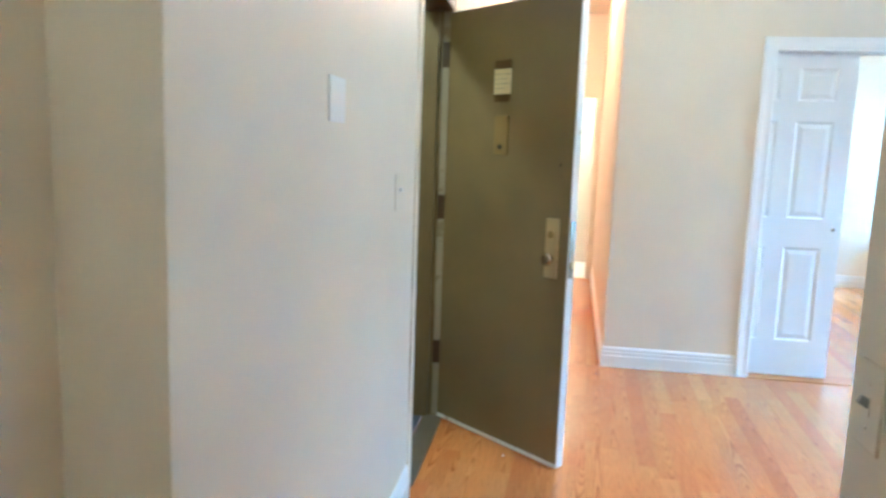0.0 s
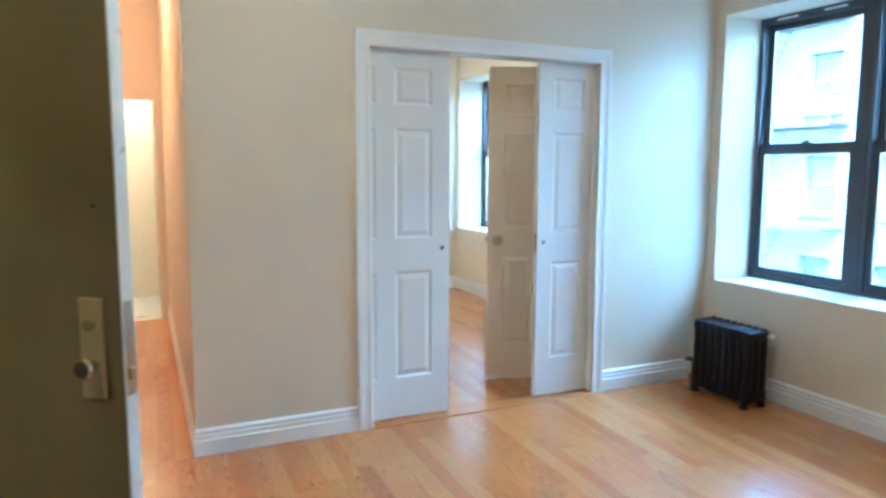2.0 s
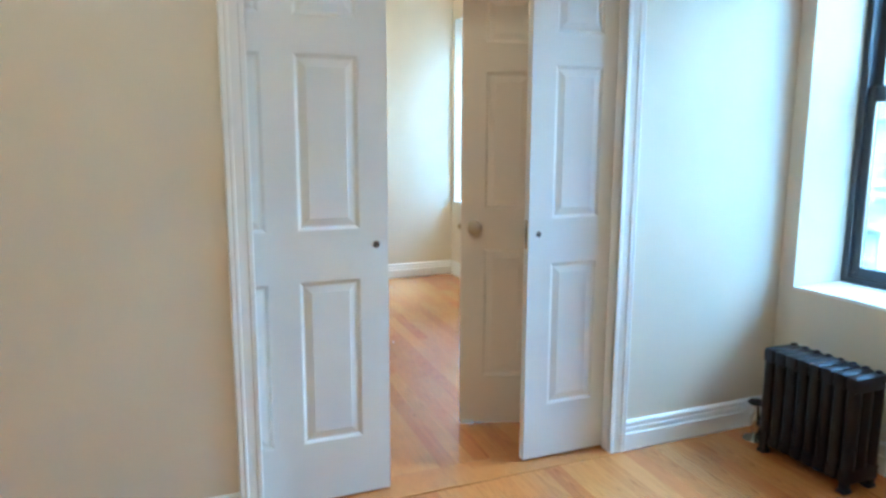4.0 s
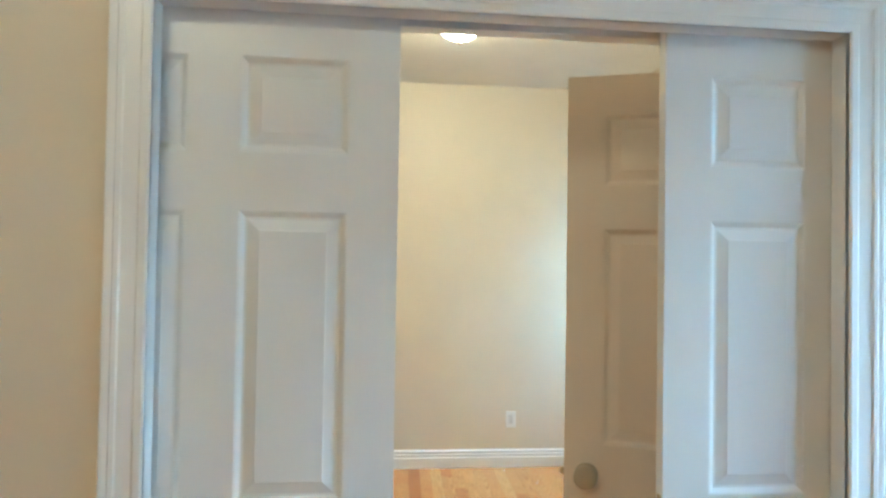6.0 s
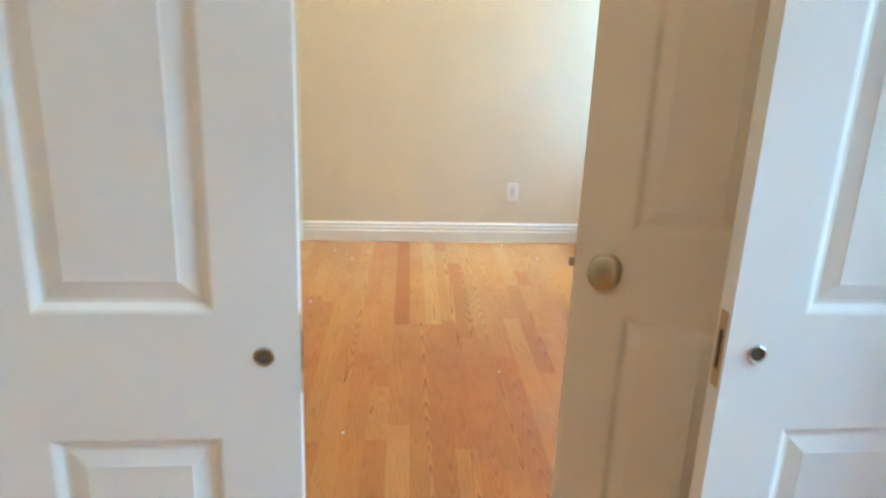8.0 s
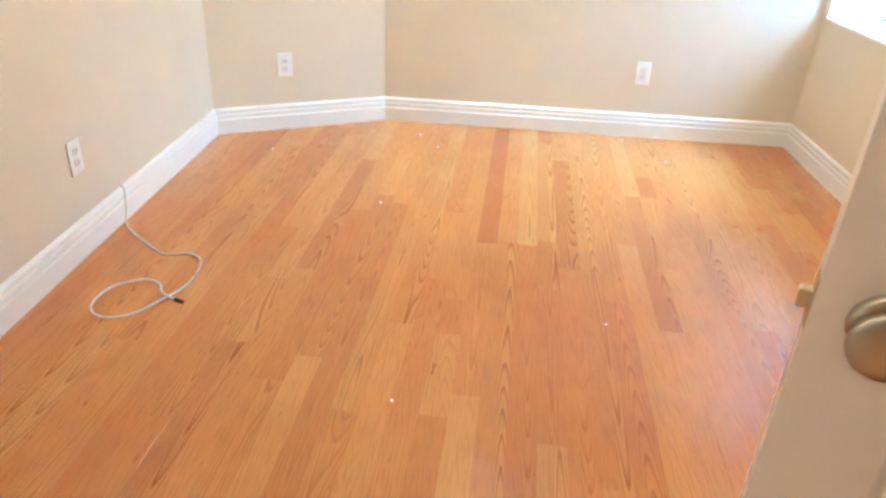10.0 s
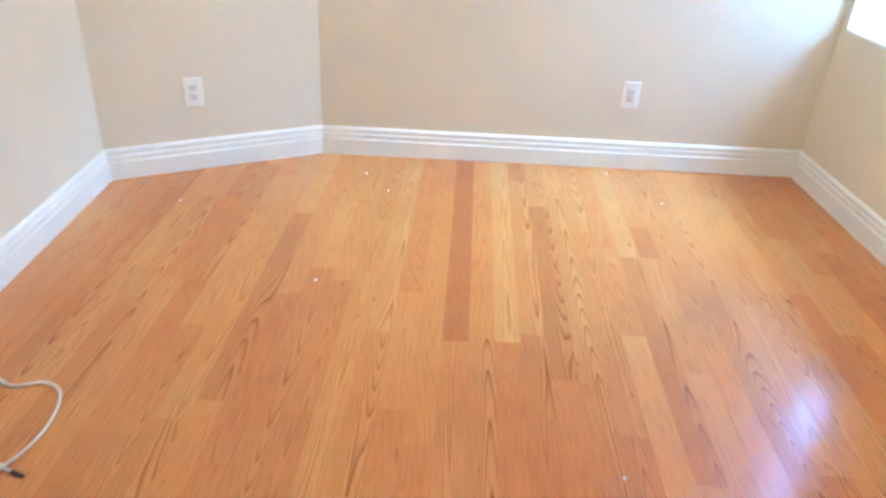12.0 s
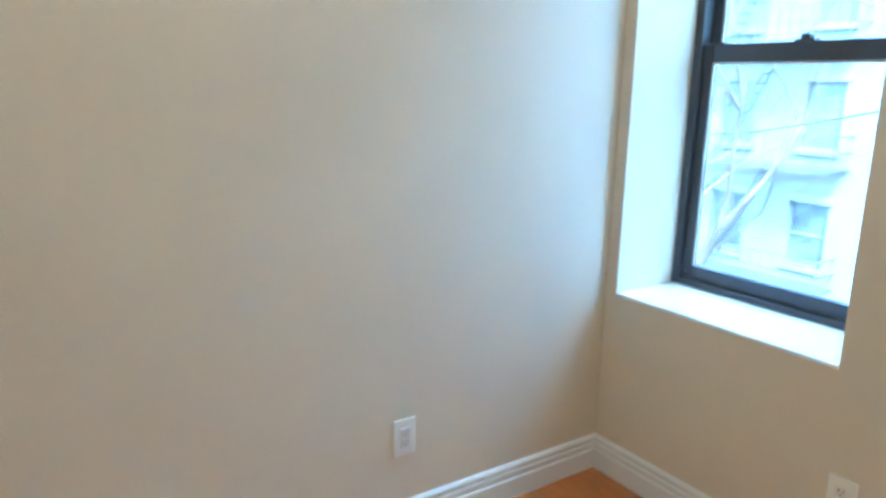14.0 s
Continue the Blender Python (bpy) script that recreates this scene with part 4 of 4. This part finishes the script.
# ---- bits of paint on the floor ----
rng = random.Random(4)
for x, y in ((-0.364, 3.286), (0.27, 2.735), (1.477, 3.795), (0.353, 3.65), (0.466, 3.478), (1.657, 3.487), (0.494, 1.453), (1.14, 1.914), (-1.45, -1.55)):
    chip = bmesh.new()
    ring = [chip.verts.new((0.006 * rng.uniform(0.5, 1.2) * math.cos(a * 1.05), 0.006 * rng.uniform(0.5, 1.2) * math.sin(a * 1.05), 0.0)) for a in range(6)]
    top = [chip.verts.new((v.co.x * 0.8, v.co.y * 0.8, 0.0022)) for v in ring]
    chip.faces.new(top)
    chip.faces.new(ring[::-1])
    for i in range(6):
        chip.faces.new((ring[i], ring[(i + 1) % 6], top[(i + 1) % 6], top[i]))
    ob = part("paint_chip", chip, M_PLATE)
    ob.location = (x, y, 0.0003)
    tagged(ob, "tiny chip of white paint on the oak floor", "paint chip", "paint chips")

# ---- outside: street and the houses across it ----
GROUND = -6.2
structure("ground", box(-400, 400, -400, 400, GROUND - 0.5, GROUND), M_ASPHALT, "grey asphalt street and ground", "ground")
structure("pavement", box(17.0, 21.0, -40, 60, GROUND, GROUND + 0.15), M_CONCRETE, "concrete pavement across the street", "pavement")
# side and upper masses are added out of view to shut sun out
structure("own_facade", box(-12, WX - 0.02, -12, -6.1, GROUND, CEIL + 3.5), M_OUTBRICK, "unseen brick mass beside the rooms, added to block the sun", "wall")
structure("own_facade_lower", box(-12, WOUT, -12, 18, GROUND, -0.32), M_OUTBRICK, "brick storeys below", "wall")
structure("sun_block_upper", box(-12, WOUT, -12, 18, CEIL + 0.31, CEIL + 4.0), M_OUTBRICK, "unseen brick mass above the rooms, added to block the sun", "wall")

FX = 21.0
STOREY = 3.5
COLS = [13.22 + 2.69 * k for k in range(-6, 7)]


def far_house():
    h = thing("apartment_building", pose(FX, 9.0, GROUND), "pale painted apartment house across the street with fire escapes", "building")
    z_rows = [-0.15 + STOREY * k for k in (-1, 0, 1, 2)]
    wh, ww = 1.95, 1.18
    y0, y1 = -14.0, 40.0
    top = 10.9
    bm = bmesh.new()
    zs = [GROUND] + [v for z in z_rows for v in (z, z + wh)] + [top]
    ys = [y0] + sorted(v for c in COLS for v in (c - ww / 2, c + ww / 2)) + [y1]
    for i in range(len(ys) - 1):
        for j in range(len(zs) - 1):
            if i % 2 == 1 and j % 2 == 1:
                continue
            add_box(bm, 0, 0.35, ys[i] - 9.0, ys[i + 1] - 9.0, zs[j] - GROUND, zs[j + 1] - GROUND)
    part("wall", bm, M_BRICKWALL, h)
    part("back_wall", box(0.36, 8.0, y0 - 9, y1 - 9, 0, top - GROUND), M_BRICKWALL, h)
    part("cornice", box(-0.45, 0.4, y0 - 9, y1 - 9, top - GROUND - 0.2, top - GROUND + 0.7), M_FARTRIM, h, "projecting stone cornice")
    fr = bmesh.new()
    add_box(fr, 0.12, 0.18, -ww / 2, -ww / 2 + 0.05, 0, wh)
    add_box(fr, 0.12, 0.18, ww / 2 - 0.05, ww / 2, 0, wh)
    add_box(fr, 0.12, 0.18, -ww / 2 + 0.05, ww / 2 - 0.05, 0, 0.07)
    add_box(fr, 0.12, 0.18, -ww / 2 + 0.05, ww / 2 - 0.05, wh - 0.07, wh)
    add_box(fr, 0.12, 0.18, -ww / 2 + 0.05, ww / 2 - 0.05, wh / 2 - 0.035, wh / 2 + 0.035)
    fr_me = mesh_of(fr, "window", M_FARTRIM)
    pane_me = mesh_of(box(0.155, 0.165, -ww / 2 + 0.06, ww / 2 - 0.06, 0.06, wh - 0.06), "pane", M_FARGLASS)
    sill_me = mesh_of(box(-0.10, 0.12, -ww / 2 - 0.1, ww / 2 + 0.1, -0.14, 0.0), "sill", M_FARTRIM)
    lint_me = mesh_of(box(-0.06, 0.10, -ww / 2 - 0.1, ww / 2 + 0.1, wh, wh + 0.2), "lintel", M_FARTRIM)
    for c in COLS:
        for z in z_rows:
            w = new("window", fr_me)
            w.parent, w.location = h, (0, c - 9.0, z - GROUND)
            for nm, me in (("pane", pane_me), ("sill", sill_me), ("lintel", lint_me)):
                o = new(nm, me)
                o.parent = w
    return h


far_house()


def fire_escape(ya, yb, flip):
    """Steel balconies at each storey with rails, joined by steep ladders."""
    f = thing("fire_escape", pose(FX, (ya + yb) / 2, -0.62), "grey steel fire escape on the house across the street", "fire escape", "fire escapes")
    half = abs(yb - ya) / 2
    for k in (-1, 0, 1, 2):
        z = k * STOREY
        bm = bmesh.new()
        for i in range(9):
            add_box(bm, -1.05 + i * 0.12, -1.0 + i * 0.12, -half, half, z - 0.03, z + 0.03)
        add_box(bm, -1.10, -1.05, -half, half, z - 0.09, z + 0.06)
        part("platform", bm, M_FIRESTEEL, f)
        rail = bmesh.new()
        for zz in (0.45, 0.9):
            add_box(rail, -1.10, -1.06, -half, half, z + zz, z + zz + 0.04)
            for yy in (-half, half - 0.04):
                add_box(rail, -1.06, 0.0, yy, yy + 0.04, z + zz, z + zz + 0.04)
        n = 14
        for i in range(n + 1):
            y = -half + (2 * half - 0.03) * i / n
            add_box(rail, -1.095, -1.07, y, y + 0.025, z + 0.06, z + 0.9)
        part("railing", rail, M_FIRESTEEL, f)
        s = -1 if flip else 1
        lad = bmesh.new()
        p0, p1 = Vector((-0.55, -s * half * 0.65, z + 0.03)), Vector((-0.55, s * half * 0.1, z + STOREY))
        if k < 2:
            for dx in (-0.2, 0.2):
                t2 = tube([p0 + Vector((dx, 0, 0)), p1 + Vector((dx, 0, 0))], 0.03, 6)
                me_t = bpy.data.meshes.new("tmp")
                t2.to_mesh(me_t)
                t2.free()
                lad.from_mesh(me_t)
                bpy.data.meshes.remove(me_t)
            for i in range(1, 12):
                c = p0.lerp(p1, i / 12)
                add_box(lad, c.x - 0.2, c.x + 0.2, c.y - 0.06, c.y + 0.06, c.z - 0.02, c.z + 0.02)
            part("ladder", lad, M_FIRESTEEL, f)
        else:
            lad.free()
    return f


fire_escape(12.2, 16.9, True)
fire_escape(22.6, 27.3, True)
fire_escape(-4.6, 0.2, True)
sl = part("street_cable", tube(smooth_line([(9.0, -4, 4.2), (9.0, 2, 2.2), (9.0, 6.07, 1.27), (9.0, 8.27, 0.86), (9.0, 12, 0.6), (9.0, 20, 1.2)], 8), 0.014, 6), M_FIRESTEEL)
tagged(sl, "thin grey cable strung across the street", "cable")


def bare_tree(x, y, height, seed):
    """A bare street tree: tapered trunk, forking limbs, many fine twigs."""
    r = random.Random(seed)
    t = thing("street_tree", pose(x, y, GROUND), "bare grey street tree with forking limbs", "tree", "street trees")
    trunk = [(0, 0, 0), (0.05, 0.02, height * 0.2), (-0.04, 0.06, height * 0.38)]
    part("trunk", tube([Vector(p) for p in trunk], [0.2, 0.16, 0.13], 10), M_BARK, t, "", True)
    crown = bmesh.new()

    def grow(p, d, length, rad, depth):
        pts = [p]
        q = p
        for _ in range(4):
            d = (d + Vector((r.uniform(-0.2, 0.2), r.uniform(-0.2, 0.2), r.uniform(-0.05, 0.16)))).normalized()
            q = q + d * length / 4
            pts.append(q)
        b = tube(pts, [rad * (1 - 0.14 * i) for i in range(5)], 6 if depth > 1 else 4)
        me_t = bpy.data.meshes.new("tmp")
        b.to_mesh(me_t)
        b.free()
        crown.from_mesh(me_t)
        bpy.data.meshes.remove(me_t)
        if depth:
            for k in range(3 if depth > 1 else 2):
                a = (d + Vector((r.uniform(-0.9, 0.9), r.uniform(-0.9, 0.9), r.uniform(-0.2, 0.5)))).normalized()
                grow(pts[r.choice((2, 3, 4))], a, length * r.uniform(0.55, 0.8), rad * 0.5, depth - 1)

    for k in range(5):
        a = k * 1.256 + r.uniform(-0.3, 0.3)
        grow(Vector(trunk[-1]), Vector((math.cos(a) * 0.55, math.sin(a) * 0.55, 0.85)).normalized(), height * 0.3, 0.085, 3)
    part("limbs", crown, M_BARK, t, "forking bare limbs and twigs")
    return t


bare_tree(8.6, 8.9, 9.0, 5)

# ---- oak floors, board by board ----
BOARD_W = 0.0795
TILT_B = 0.048   # the boards lie a little askew to the walls


def board_mesh():
    w = BOARD_W - 0.0002
    c = 0.0003
    prof = [(0, -0.018), (w, -0.018), (w, -c), (w - c, 0), (c, 0), (0, -c)]
    bm = bmesh.new()
    a = [bm.verts.new((x, 0.0002, z)) for x, z in prof]
    b = [bm.verts.new((x, 0.9998, z)) for x, z in prof]
    n = len(prof)
    for i in range(n):
        bm.faces.new((a[i], a[(i + 1) % n], b[(i + 1) % n], b[i]))
    bm.faces.new(a[::-1])
    bm.faces.new(b)
    return mesh_of(bm, "board", M_OAK)


BOARD = board_mesh()
TURN_B = -math.atan(TILT_B)


def oak_floor(name, x0, x1, y0, y1, seed, label, picked=(), stain=(1, 1, 1)):
    """picked: boards of their own tone: (row, foot y, head y, tint); stain: the tint of the rest."""
    r = random.Random(seed)
    cup = random.Random(seed + 100)
    fl = structure(name, box(x0, x1, y0, y1, -0.3, -0.0182), M_SUBFLOOR, label, "floor")
    k0, k1 = math.floor((x0 - 0.3 - 0.70) / BOARD_W), math.ceil((x1 + 0.1 - 0.70) / BOARD_W)

    def lay(u, ya, yb, tint=stain):
        """u: where the board's edge would cross y = 2.43"""
        ob = new("board", BOARD)
        ob.parent = fl
        xa = u + (ya - 2.43) * TILT_B
        ob.matrix_basis = Matrix.Translation((xa, ya, 0)) @ Matrix.Rotation(TURN_B, 4, "Z") @ Matrix.Rotation(cup.gauss(0, 0.004), 4, "Y") @ Matrix.Diagonal((1, (yb - ya) / math.cos(TURN_B), 1, 1))
        ob.color = (*tint, 1)

    for k in range(k0, k1 + 1):
        u = 0.70 + k * BOARD_W
        # part of the row that lies inside the room
        lo = y0 if u + (y0 - 2.43) * TILT_B > x0 - BOARD_W else 2.43 + (x0 - BOARD_W - u) / TILT_B
        hi = y1 if u + (y1 - 2.43) * TILT_B < x1 else 2.43 + (x1 - u) / TILT_B
        if hi - lo < 0.05:
            continue
        own = sorted((ya, yb, t) for kk, ya, yb, t in picked if kk == k)
        y = lo
        first = True
        while y < hi - 0.02:
            here = [o for o in own if abs(o[0] - y) < 0.02]
            if here:
                ya, yb, t = here[0]
                yb = min(yb, hi)
                lay(u, y, yb, t)
                y = yb
                continue
            L = r.choice((0.4, 0.6, 0.8, 1.0, 1.2, 1.4, 1.7)) * r.uniform(0.9, 1.12)
            if first:
                L *= r.uniform(0.3, 1.0)
                first = False
            e = y + L
            nxt = [o[0] for o in own if o[0] > y + 0.02]
            stop = min(nxt) if nxt else hi
            if stop - e < 0.2:
                e = stop
            lay(u, y, min(e, hi))
            y = min(e, hi)
    return fl


REDDISH = (0.98, 0.91, 0.90)
PALER = (1.03, 1.06, 1.05)
PLAIN, REDDER = (1.01, 1.02, 1.02), (0.98, 0.94, 0.91)
DARKER, LIGHTER = (0.86, 0.79, 0.74), (1.03, 1.10, 1.08)
oak_floor("floor_bedroom", LEFT - 0.02, WX + 0.02, DW1 + 0.003, FAR + 0.03, 11, "glossy honey-coloured oak strip floor of the bedroom",
          [(0, 2.44, 3.93, DARKER), (-1, 2.0, 3.52, LIGHTER), (-4, 1.4, 2.81, LIGHTER), (1, 2.46, 3.93, LIGHTER), (2, 2.44, 3.93, LIGHTER), (4, 2.27, 3.4, LIGHTER),
           (9, 3.0, 3.25, DARKER), (9, 3.25, 3.93, PLAIN), (-11, 2.7, 3.7, LIGHTER), (5, 1.2, 2.26, REDDER), (0, 1.5, 2.43, PLAIN), (8, 1.9, 3.0, PALER), (7, 0.9, 2.5, PALER), (-7, 2.66, 3.5, PLAIN), (-7, 1.5, 2.65, REDDER)])
oak_floor("floor_living", ENTRY - 0.02, WX + 0.02, -3.66, 0.0, 12, "glossy reddish honey-coloured oak strip floor of the living room", stain=REDDISH)
oak_floor("floor_hall", ENTRY - 0.02, -0.80, 0.0, 3.44, 13, "reddish honey-coloured oak strip floor of the hall", stain=REDDISH)
oak_floor("floor_corridor", -2.0, -0.80, -5.95, -3.66, 14, "reddish honey-coloured oak strip floor of the corridor", stain=REDDISH)
